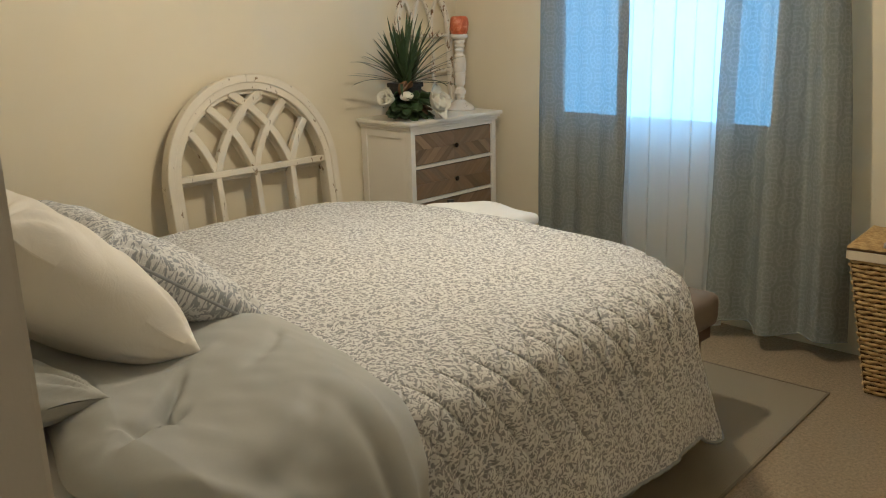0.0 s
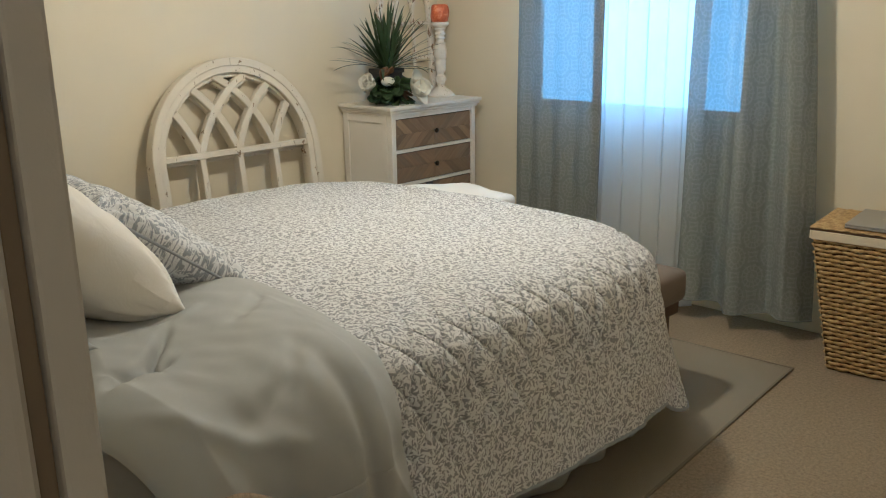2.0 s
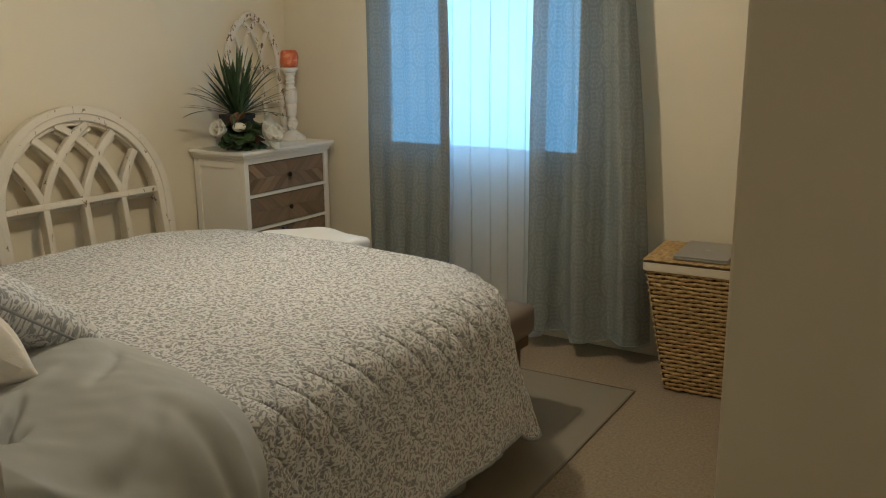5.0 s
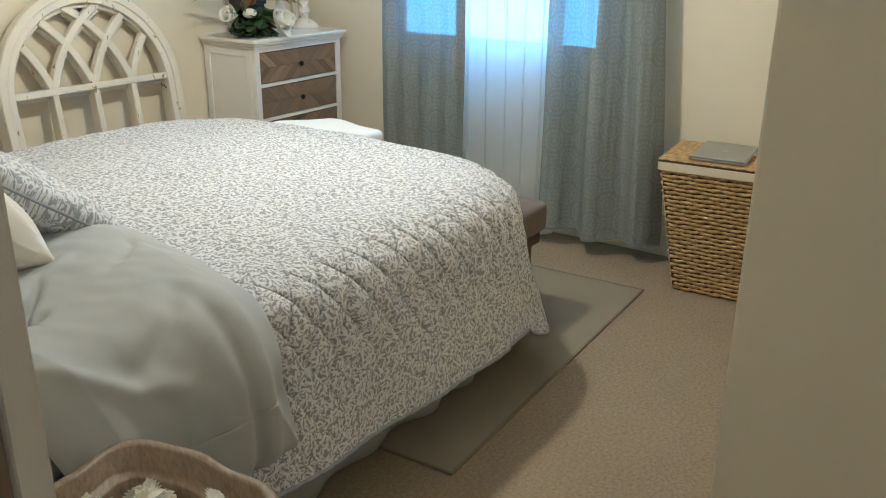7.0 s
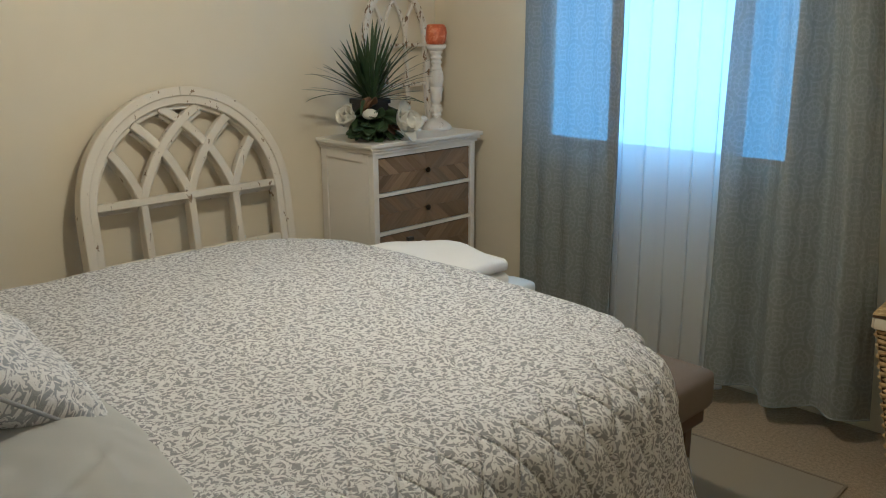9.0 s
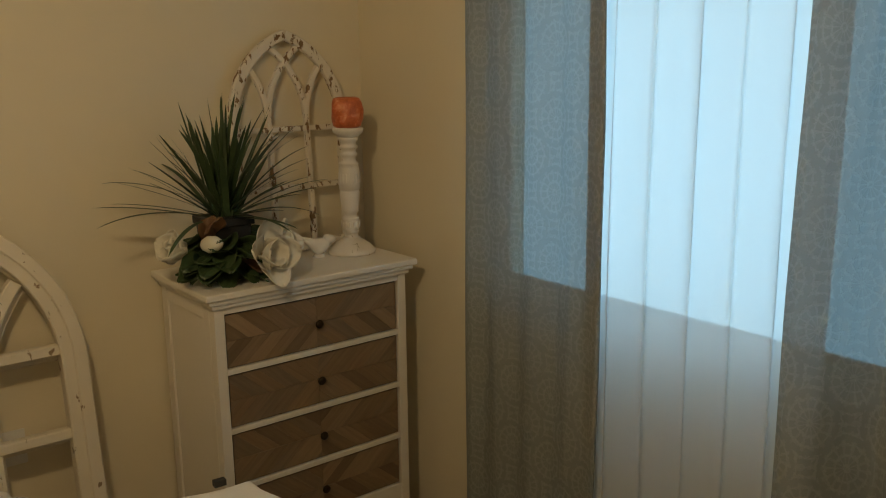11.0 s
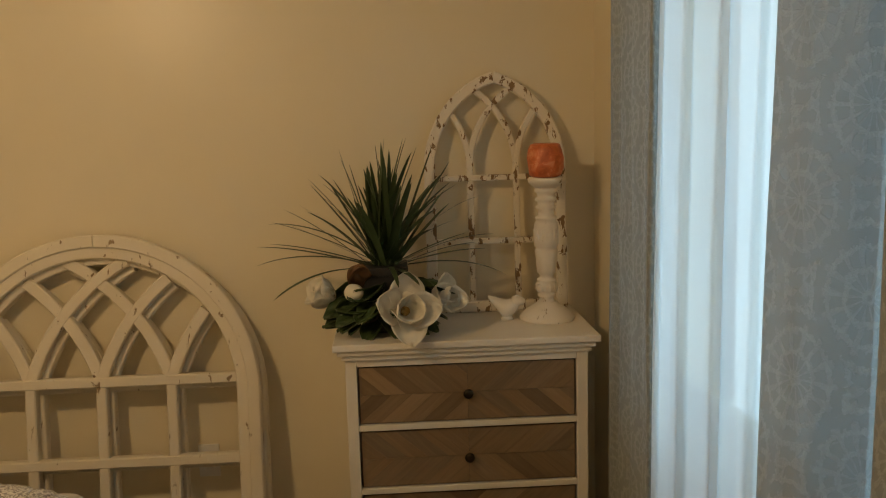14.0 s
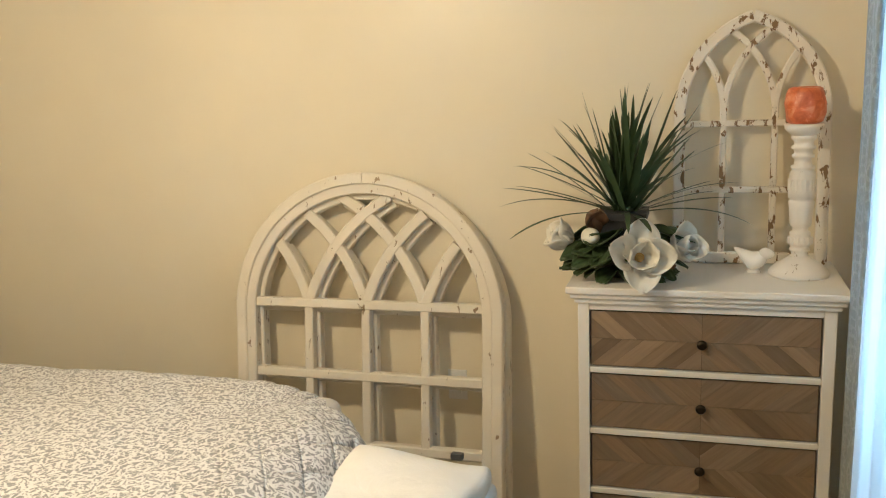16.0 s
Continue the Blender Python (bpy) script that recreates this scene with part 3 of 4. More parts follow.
thick = 0.085 * np.sqrt(np.clip(rim / 0.16, 0, 1)) * (0.85 + 0.15 * np.cos(u * 9)) - 0.03
hang = np.clip((BY0 - bb) / 0.4, 0, 1)
# soft folds that run down the hanging side, gathered towards its free corner
folds = 0.012 * hang ** 0.7 * np.exp(-((u - 0.80 - 0.10 * (0.3 - v)) / 0.05) ** 2) - 0.020 * hang * np.exp(-((u - 0.71 - 0.10 * (0.3 - v)) / 0.035) ** 2) + 0.006 * hang * np.sin(u * 11 + 3.0 * v + 0.8)
crease = np.zeros_like(u)
for cu0, cv0, cu1, cv1, wide, deep in ((0.12, 0.40, 0.42, 0.56, 0.016, -0.026), (0.16, 0.46, 0.36, 0.45, 0.013, -0.022), (0.36, 0.52, 0.30, 0.42, 0.012, -0.016), (0.30, 0.24, 0.70, 0.34, 0.022, -0.016), (0.60, 0.50, 0.85, 0.62, 0.02, -0.012), (0.10, 0.30, 0.50, 0.20, 0.02, 0.014), (0.22, 0.58, 0.60, 0.62, 0.02, 0.012)):
    # a crease along a short line, fading at both ends
    du, dv = cu1 - cu0, cv1 - cv0
    ll2 = math.hypot(du, dv)
    along = ((u - cu0) * du + (v - cv0) * dv) / ll2 ** 2
    off2 = ((u - cu0) * dv - (v - cv0) * du) / ll2 - 0.02 * np.sin(along * 3.1)
    crease += deep * np.exp(-(off2 / wide) ** 2) * np.exp(-(np.maximum(np.abs(along - 0.5) - 0.3, 0) / 0.2) ** 2)
P = P + N * (thick + folds + crease + 0.012 * wobble(aa * 1.3, bb * 1.3, 21, 2) + 0.0030 * wobble(aa * 7 + bb * 3, bb * 6, 33, 2))[..., None]
comforter = sheet("comforter", P, "grey_cotton", None, 0.0)
tube("seam", P[-1, :], 0.004, "grey_cotton", comforter)
tagged(comforter, "plain grey comforter bunched at the head of the bed", "comforter")


def pillow(name, label, w, h, t, mat, m, piping=None, seed=1, n=110):
    """A stuffed cushion w (x) by h (y) by t (z) with drawn-out corners and creases."""
    u, v = np.meshgrid(np.linspace(-1, 1, n), np.linspace(-1, 1, n), indexing='ij')
    pinch = 1 - 0.07 * (1 - np.abs(v) ** 3) * np.abs(u) ** 6
    pinch2 = 1 - 0.07 * (1 - np.abs(u) ** 3) * np.abs(v) ** 6
    x, y = u * w / 2 * pinch, v * h / 2 * pinch2
    prof = np.clip((1 - u ** 4) * (1 - v ** 4), 0, 1) ** 0.55
    wr = 0.010 * wobble(x * 4 + seed, y * 4, seed, 2) * np.clip(prof * 2, 0, 1)
    for cu_, cv_ in ((1, 1), (1, -1), (-1, 1), (-1, -1)):
        du, dv = (cu_ - u) * w / 2 * cu_, (cv_ - v) * h / 2 * cv_
        far = np.hypot(du, dv)
        turn_ = np.arctan2(dv, du + 1e-6)
        wr = wr + 0.009 * np.sin(turn_ * 17 + seed + 9 * far) * np.exp(-((far - 0.10) / 0.06) ** 2)
    wr = wr + 0.0085 * np.sin(62 * (x * 0.9 + y * 0.35) + seed) * np.exp(-((x - 0.06) / 0.11) ** 2 - ((y + 0.12) / 0.16) ** 2)
    wr = wr - 0.006 * np.exp(-((x * 0.5 + y - 0.05 - 0.05 * np.sin(x * 14)) / 0.018) ** 2) * np.exp(-((x - 0.04) / 0.10) ** 2)
    top = np.stack([x, y, prof * t / 2 + wr], -1)
    bot = np.stack([x, y, -prof * t / 2 + wr * 0.5], -1)[:, ::-1]
    bm = bmesh.new()
    for G in (top, bot):
        V = [[bm.verts.new(c) for c in row] for row in G.tolist()]
        for i in range(n - 1):
            for j in range(n - 1):
                bm.faces.new((V[i][j], V[i + 1][j], V[i + 1][j + 1], V[i][j + 1]))
    bmesh.ops.remove_doubles(bm, verts=bm.verts[:], dist=0.0008)
    bmesh.ops.recalc_face_normals(bm, faces=bm.faces[:])
    lay = bm.loops.layers.uv.new("UVMap")
    for fc in bm.faces:
        for lp in fc.loops:
            lp[lay].uv = (lp.vert.co.x, lp.vert.co.y)
    ob = solid(name, bm, mat, None, True)
    ob.matrix_world = m
    if piping:
        cu = bmesh.new()
        ring = [(x[i, 0], y[i, 0]) for i in range(n)] + [(x[-1, j], y[-1, j]) for j in range(1, n)] + [(x[i, -1], y[i, -1]) for i in range(n - 2, -1, -1)] + [(x[0, j], y[0, j]) for j in range(n - 2, 0, -1)]
        rows = []
        for i, (px, py) in enumerate(ring):
            q0, q1 = ring[i - 1], ring[(i + 1) % len(ring)]
            t2 = Vector((q1[0] - q0[0], q1[1] - q0[1], 0)).normalized()
            nn = Vector((t2.y, -t2.x, 0))
            rows.append([cu.verts.new(Vector((px, py, 0)) + nn * 0.005 * math.cos(k2) + Vector((0, 0, 0.005 * math.sin(k2)))) for k2 in (0, 1.05, 2.09, 3.14, 4.19, 5.24)])
        for i in range(len(rows)):
            r0, r1 = rows[i - 1], rows[i]
            for j in range(6):
                cu.faces.new((r0[j], r0[(j + 1) % 6], r1[(j + 1) % 6], r1[j]))
        part("piping", cu, piping, ob, smooth=True)
    return tagged(ob, label, "pillow", "pillows on the bed")


pillow("pillow", "plump white pillow leaning on the pillow stack", 0.62, 0.86, 0.27, "white_cotton", pose(-3.44, -1.70, 1.06, 0, 43, 6), None, 3)
pillow("pillow", "grey leaf print sham pillow with corded edge, leaning", 0.57, 0.74, 0.18, "sham", pose(-3.07, -1.62, 0.955, 0, 37, -4), "sham", 5)
pillow("pillow", "plain grey pillow lying under the white one", 0.5, 0.74, 0.15, "grey_cotton", pose(-3.76, -1.88, 0.895, 0, 8, 10), None, 8)
pillow("pillow", "cream and brown print pillow at the bed head", 0.40, 0.42, 0.13, "cream_print", pose(-3.84, -2.24, 0.76, 24, 0, 4), None, 11)

# ---- bench at the foot of the bed, with folded linen ----
bench = thing("bench", "brown upholstered bench at the foot of the bed", "bench", (-1.22, -1.65, 0))
part("cushion", box((-0.165, -0.79, 0.415), (0.15, 0.83, 0.555), 0.045, 4), "bench", bench, smooth=True)
part("apron", box((-0.15, -0.76, 0.36), (0.13, 0.81, 0.42), 0.006), "dark_wood", bench)
for x in (-0.13, 0.105):
    for y in (-0.70, 0.78):
        part("leg", box((x - 0.022, y - 0.022, 0), (x + 0.022, y + 0.022, 0.365), 0.004), "dark_wood", bench)


def folded(name, label, cat, lo, hi, mat, layers, seed, turn=0.0):
    """Folded linen: soft layers one on another, rounded at the fold."""
    cx, cy = (lo[0] + hi[0]) / 2, (lo[1] + hi[1]) / 2
    r = random.Random(seed)
    bms = []
    dz = (hi[2] - lo[2]) / layers
    for i in range(layers):
        e = [r.uniform(-0.012, 0.006) for _ in range(4)]
        bm = box((lo[0] - cx + e[0], lo[1] - cy + e[1], lo[2] + i * dz), (hi[0] - cx - e[2], hi[1] - cy - e[3], lo[2] + (i + 1) * dz), dz * 0.45, 4)
        bmesh.ops.subdivide_edges(bm, edges=[ed for ed in bm.edges if ed.calc_length() > 0.15], cuts=10, use_grid_fill=True)
        for vv in bm.verts:
            ex = max(abs(vv.co.x) / (hi[0] - cx), abs(vv.co.y) / (hi[1] - cy))
            vv.co.z += 0.013 * math.sin(vv.co.x * 13 + seed) * math.cos(vv.co.y * 9 + i) + 0.009 * math.sin(vv.co.y * 17 + vv.co.x * 7 + seed) - 0.022 * max(0.0, ex - 0.6) ** 2 * 6
            vv.co.x += 0.012 * math.sin(vv.co.y * 10 + seed + i)
            vv.co.y += 0.012 * math.sin(vv.co.x * 12 + seed)
        bms.append(bm)
    ob = solid(name, joined(*bms), mat, None, True)
    ob.matrix_world = pose(cx, cy, 0, 0, 0, turn)
    return tagged(ob, label, cat, "folded linen on the bench")


folded("blanket", "pale blue folded fleece blanket on the bench", "blanket", (-1.36, -1.52, 0.552), (-0.93, -1.02, 0.64), "blue_blanket", 2, 3)
towel = folded("towel", "white folded bath towel on the blanket", "towel", (-1.38, -1.50, 0.645), (-1.01, -0.95, 0.745), "towel", 2, 6, -4)
part("tag", box((0.08, 0.258, 0.722), (0.11, 0.277, 0.738), 0.001), "plastic_dark", towel, "small black label")

# ---- rug ----
rug = thing("rug", "flat grey rug with a dark bound edge, partly under the bed", "rug", (-1.455, -2.2, 0), 2.6)
part("rug_surface", box((-0.90, -0.53, 0.0), (0.90, 0.6, 0.008), 0.002), "rug", rug)
part("binding", joined(box((-0.91, -0.542, 0.0), (0.91, -0.531, 0.010), 0.002), box((-0.911, -0.531, 0), (-0.901, 0.6, 0.0095), 0.002), box((0.901, -0.531, 0), (0.911, 0.6, 0.0095), 0.002)), "rug_edge", rug)

# ---- dresser ----
DX0, DX1, DY0, DY1, DZ = -0.872, -0.078, -0.465, -0.012, 1.066
dcx = (DX0 + DX1) / 2
dresser = thing("dresser", "white dresser with chevron wood drawer fronts", "dresser", (dcx, (DY0 + DY1) / 2, 0))
dcy = (DY0 + DY1) / 2


def dpart(name, bm, mat, parent=dresser, label="", smooth=False):
    return part(name, about(bm, dcx, dcy), mat, parent, label, smooth)


dpart("top", joined(box((DX0, DY0, DZ - 0.022), (DX1, DY1, DZ), 0.006, 3), box((DX0 + 0.012, DY0 + 0.010, DZ - 0.038), (DX1 - 0.012, DY1, DZ - 0.021), 0.006, 3), box((DX0 + 0.024, DY0 + 0.020, DZ - 0.054), (DX1 - 0.024, DY1, DZ - 0.037), 0.005, 2)), "white_wood")
SX0, SX1, SY0 = DX0 + 0.034, DX1 - 0.034, DY0 + 0.030
DW = 0.034
for x0, x1 in ((SX0, SX0 + DW), (SX1 - DW, SX1)):
    dpart("stile", box((x0, SY0, 0.0), (x1, SY0 + 0.04, DZ - 0.054), 0.003), "white_wood")
    xs0, xs1 = (x0, x0 + 0.02) if x0 == SX0 else (x1 - 0.02, x1)
    xi0, xi1 = (x0 + 0.008, x0 + 0.02) if x0 == SX0 else (x1 - 0.02, x1 - 0.008)
    dpart("side_panel", joined(box((xi0, SY0 + 0.08, 0.2), (xi1, DY1 - 0.045, DZ - 0.10)), box((xs0, SY0 + 0.041, 0.0), (xs1, SY0 + 0.08, DZ - 0.054), 0.002), box((xs0, DY1 - 0.045, 0.0), (xs1, DY1, DZ - 0.054), 0.002), box((xs0, SY0 + 0.081, DZ - 0.10), (xs1, DY1 - 0.046, DZ - 0.054), 0.002), box((xs0, SY0 + 0.081, 0.13), (xs1, DY1 - 0.046, 0.2), 0.002)), "white_wood")
dpart("back_panel", box((SX0 + 0.02, DY1 - 0.012, 0.13), (SX1 - 0.02, DY1, DZ - 0.054)), "white_wood")
dpart("plinth", box((SX0 + DW, SY0 + 0.004, 0.13), (SX1 - DW, SY0 + 0.03, 0.211), 0.003), "white_wood")
dpart("top_rail", box((SX0 + DW, SY0 + 0.002, 0.990), (SX1 - DW, SY0 + 0.03, DZ - 0.054), 0.002), "white_wood")
for i in range(4):
    zt = 0.988 - 0.199 * i
    zb = zt - 0.177
    if i < 3:
        dpart("rail", box((SX0 + DW, SY0 + 0.002, zb - 0.020), (SX1 - DW, SY0 + 0.03, zb - 0.002), 0.002), "white_wood")
    drawer = dpart("drawer", box((SX0 + DW + 0.003, SY0 + 0.014, zb), (SX1 - DW - 0.003, SY0 + 0.40, zt - 0.002)), "drawer_gap", dresser, "drawer with chevron veneer front")
    # veneer pieces: slanted strips in two rows, mirrored about the middle
    x0, x1, zm = SX0 + DW + 0.006, SX1 - DW - 0.006, (zb + zt) / 2
    rr = random.Random(40 + i)
    for row, (za, zc) in enumerate(((zb + 0.003, zm - 0.0006), (zm + 0.0006, zt - 0.004))):
        hgt = zc - za
        lean = hgt * 1.15
        for half in (0, 1):
            m0, m1 = (x0, (x0 + x1) / 2 - 0.0005) if half == 0 else ((x0 + x1) / 2 + 0.0005, x1)
            sgn = (1 if half == 0 else -1) * (1 if row == 0 else -1)
            step = 0.062
            xx = m0 - lean - step * rr.uniform(0.1, 0.9)
            while xx < m1 + lean:
                quad = [(xx, za), (xx + step - 0.0005, za), (xx + step - 0.0005 + sgn * lean, zc), (xx + sgn * lean, zc)]
                # clip the strip to its half
                for lim, keep in ((m0, 1), (m1, -1)):
                    outp = []
                    for p0, p1 in zip(quad, quad[1:] + quad[:1]):
                        in0, in1 = (p0[0] - lim) * keep >= 0, (p1[0] - lim) * keep >= 0
                        if in0:
                            outp.append(p0)
                        if in0 != in1:
                            f = (lim - p0[0]) / (p1[0] - p0[0])
                            outp.append((lim, p0[1] + f * (p1[1] - p0[1])))
                    quad = outp
                    if len(quad) < 3:
                        break
                if len(quad) >= 3 and max(p[0] for p in quad) - min(p[0] for p in quad) > 0.006:
                    bm = bmesh.new()
                    yf = SY0 + 0.010 - rr.uniform(0, 0.0012)
                    f0 = [bm.verts.new((px - dcx, yf - dcy, pz)) for px, pz in quad]
                    f1 = [bm.verts.new((px - dcx, SY0 + 0.0138 - dcy, pz)) for px, pz in quad]
                    bm.faces.new(f0)
                    bm.faces.new(f1[::-1])
                    for q in range(len(f0)):
                        bm.faces.new((f0[q - 1], f1[q - 1], f1[q], f0[q]))
                    bmesh.ops.recalc_face_normals(bm, faces=bm.faces[:])
                    uvl = bm.loops.layers.uv.new("UVMap")
                    ca, sa = math.cos(math.atan2(hgt, sgn * lean)), math.sin(math.atan2(hgt, sgn * lean))
                    for fc in bm.faces:
                        for lp in fc.loops:
                            c = lp.vert.co
                            lp[uvl].uv = (c.x * ca + c.z * sa, -c.x * sa + c.z * ca)
                    part("veneer_strip", bm, "drawer_wood", drawer)
                xx += step
    kn = lathe([(0.004, 0.0), (0.005, 0.012), (0.013, 0.016), (0.0155, 0.021), (0.013, 0.026), (0.006, 0.028)], 20)
    bmesh.ops.rotate(kn, verts=kn.verts[:], cent=(0, 0, 0), matrix=Matrix.Rotation(radians(90), 3, 'X'))
    bmesh.ops.translate(kn, verts=kn.verts[:], vec=(0, SY0 + 0.010 - dcy, (zb + zt) / 2 - 0.002))
    part("knob", kn, "knob", drawer, "dark metal knob", True)


# ---- wooden arch frames ----
def arch_frame(name, label, half, bar, depth, r, zspring, mullions, rails, zbot, mull, mat, m, pointed):
    """A window-shaped frame with interlaced tracery; local x across, z up, back at y=0."""
    top = thing(name, label, "wall decor", (0, 0, 0))
    inner = half - bar
    zc = zspring - (0.0 if pointed else 0.034)

    def side(x, sgn, rad, n=26):
        """Quarter or pointed arc that starts upright at x and bends towards sgn."""
        return [(x + sgn * rad * (1 - math.cos(t)), zc + rad * math.sin(t)) for t in np.linspace(0, math.pi / 2, n)]

    rc = r - bar / 2

    def inside(p, pad=0.0):
        x, z = p
        if z <= zc:
            return abs(x) <= inner + pad
        ri = r - bar + pad
        return math.hypot(abs(x) - (half - r), z - zc) <= ri

    ax = half - bar / 2
    for sgn in (1, -1):
        arc = [p for p in side(-sgn * ax, sgn, rc, 40) if p[0] * sgn <= 0.0]
        x_end = 0.0
        t_end = math.acos(max(-1.0, min(1.0, 1 - ax / rc)))
        arc.append((x_end, zc + rc * math.sin(t_end)))
        if not pointed:
            out_x, out_r = half - 0.018, r - 0.018
            part("moulding", strip([(-sgn * out_x, zbot), (-sgn * out_x, zc - 0.01)] + [(-sgn * out_r * math.cos(t), zc + out_r * math.sin(t)) for t in np.linspace(0, math.pi / 2 - 0.002, 40)], 0.042, depth + 0.009), mat, top)
        part("arch_side", strip([(-sgn * ax, zbot), (-sgn * ax, (zbot + zspring) / 2)] + arc, bar, depth), mat, top)
    part("bottom_rail", strip([(-inner, zbot + bar / 2), (inner, zbot + bar / 2)], bar, depth * 0.96), mat, top)
    for z in rails:
        part("cross_bar", strip([(-inner - 0.004, z), (inner + 0.004, z)], mull, depth * 0.80), mat, top)
    def tracery(x, sgn):
        """Bar that leaves a mullion leaning outwards and bends on gently."""
        if pointed:
            return side(x, sgn, rc, 60)
        th, rad = radians(17), 0.68
        return [(x, zspring - 0.01), (x + sgn * 0.003, zspring + 0.016)] + [(x + sgn * rad * (math.cos(th) - math.cos(p)), zspring + rad * (math.sin(p) - math.sin(th))) for p in np.linspace(th + 0.045, 1.57, 60)]

    for x in mullions:
        part("mullion", strip([(x, zbot + bar * 0.9), (x, zspring)], mull, depth * 0.74), mat, top)
        for sgn in (1, -1):
            line = []
            for p in tracery(x, sgn):
                if not inside(p, 0.006):
                    break
                line.append(p)
            if len(line) > 2:
                part("tracery_bar", strip(line, mull * (1.0 if pointed else 1.15), depth * (0.70 + 0.02 * sgn)), mat, top)
    top.matrix_world = m
    return top


for yb, zo, xo, tilt in ((-0.202, 0.0, 0.0, -7.0), (-0.136, -0.028, 0.012, -5.2)):
    arch_frame("arch_window_frame", "cream painted wooden arch window frame leaning on the wall", 0.515, 0.074, 0.048, 0.515, 0.892 + zo,
               (-0.2275, 0.0, 0.2275), (0.892 + zo, 0.625 + zo, 0.36 + zo, 0.10), 0.004, 0.034, "arch_paint",
               pose(-1.655 + xo, yb, 0, tilt, 0, 0), False)
arch_frame("arch_window_frame", "small pointed arch frame with heavily chipped white paint", 0.236, 0.036, 0.024, 0.334, 1.545 - DZ,
           (-0.083, 0.071), (1.515 - DZ, 1.304 - DZ), 0.0, 0.020, "arch_worn", pose(-0.338, -0.070, DZ + 0.001, -3.0, 0, 0), True)

# wall outlet behind the frame
outlet = thing("wall_outlet", "ivory double wall outlet", "outlet", (-1.35, 0.0, 0.56))
part("plate", box((-0.036, -0.006, -0.058), (0.036, 0.0, 0.058), 0.002), "plastic_white", outlet)
for z in (-0.022, 0.022):
    part("socket", box((-0.015, -0.0085, z - 0.013), (0.015, -0.005, z + 0.013), 0.003), "plastic_white", outlet)

# ---- things on the dresser ----
cs = thing("candlestick", "white turned wooden candlestick, paint rubbed at the rings", "candlestick", (-0.197, -0.222, DZ))
part("base", lathe([(0.086, 0.0), (0.088, 0.008), (0.082, 0.018), (0.066, 0.034), (0.05, 0.044), (0.036, 0.052), (0.030, 0.06)], 40), "stick_paint", cs, smooth=True)
part("stem", lathe([(0.030, 0.058), (0.023, 0.064), (0.023, 0.072), (0.029, 0.076), (0.030, 0.082), (0.025, 0.086), (0.030, 0.092), (0.034, 0.100), (0.034, 0.114), (0.028, 0.122), (0.030, 0.126), (0.030, 0.131), (0.022, 0.136), (0.022, 0.146), (0.029, 0.152), (0.031, 0.160), (0.034, 0.20), (0.037, 0.225), (0.033, 0.228), (0.033, 0.233), (0.038, 0.237), (0.039, 0.265), (0.038, 0.290), (0.036, 0.312), (0.030, 0.320), (0.034, 0.325), (0.034, 0.331), (0.026, 0.335), (0.024, 0.352), (0.031, 0.357), (0.032, 0.364), (0.026, 0.368), (0.026, 0.378), (0.034, 0.383), (0.034, 0.390), (0.027, 0.394), (0.027, 0.404), (0.036, 0.412), (0.034, 0.425)], 40), "stick_paint", cs, smooth=True)
part("dish", lathe([(0.034, 0.422), (0.048, 0.434), (0.054, 0.44), (0.056, 0.452), (0.053, 0.456), (0.02, 0.455)], 40), "stick_paint", cs, smooth=True)
for i in range(14):
    a = i * 2 * math.pi / 14
    bm = box((-0.0035, -0.003, -0.011), (0.0035, 0.003, 0.011), 0.002)
    ob = part("flute", bm, "stick_paint", cs)
    ob.matrix_local = pose(0.0325 * math.cos(a), 0.0325 * math.sin(a), 0.107, 0, 0, math.degrees(a))
for i in range(18):
    a = i * 2 * math.pi / 18
    ob = part("flute", box((-0.003, -0.0026, -0.017), (0.003, 0.0026, 0.017), 0.002), "stick_paint", cs)
    ob.matrix_local = pose(0.0375 * math.cos(a), 0.0375 * math.sin(a), 0.276, 0, 0, math.degrees(a))
candle = lathe([(0.040, 0.0), (0.050, 0.006), (0.056, 0.03), (0.057, 0.06), (0.053, 0.088), (0.046, 0.102), (0.036, 0.106), (0.030, 0.096), (0.02, 0.085)], 36)
for v in candle.verts:
    f = 1 + 0.05 * math.sin(v.co.z * 60 + 3 * math.atan2(v.co.y, v.co.x)) + 0.035 * noise.noise(v.co * 40)
    v.co.x, v.co.y = v.co.x * f, v.co.y * f
candle = solid("candle", candle, "candle", None, True)
candle.matrix_world = pose(-0.197, -0.222, DZ + 0.4565)
tagged(candle, "orange rock salt tealight holder on the candlestick", "candle")

# little bird: body, head, tail and beak in one glazed piece
bird = bmesh.new()
bmesh.ops.create_uvsphere(bird, u_segments=24, v_segments=14, radius=1.0)
for v in bird.verts:
    x, y, z = v.co
    tail = max(0.0, -x - 0.25)
    beak = max(0.0, x - 0.72)
    v.co = Vector((x * 0.042 - tail * 0.028, y * 0.03 * (1 - 0.45 * tail), z * 0.03 * (1 - 0.65 * tail) + 0.036 + tail * 0.050 + max(0, x) * 0.012 + beak * 0.03))
hd = bmesh.new()
bmesh.ops.create_uvsphere(hd, u_segments=18, v_segments=12, radius=0.019)
for v in hd.verts:
    if v.co.x > 0.010:
        v.co.x += (v.co.x - 0.010) * 1.2
bmesh.ops.translate(hd, verts=hd.verts[:], vec=(0.033, 0, 0.062))
foot = lathe([(0.022, 0.0), (0.02, 0.006), (0.015, 0.014)], 18)
bird = solid("bird_figurine", joined(bird, hd, foot), "ceramic", None, True)
bird.matrix_world = pose(-0.325, -0.205, DZ, 0, 0, -20)
tagged(bird, "small white glazed ceramic bird figurine", "figurine")


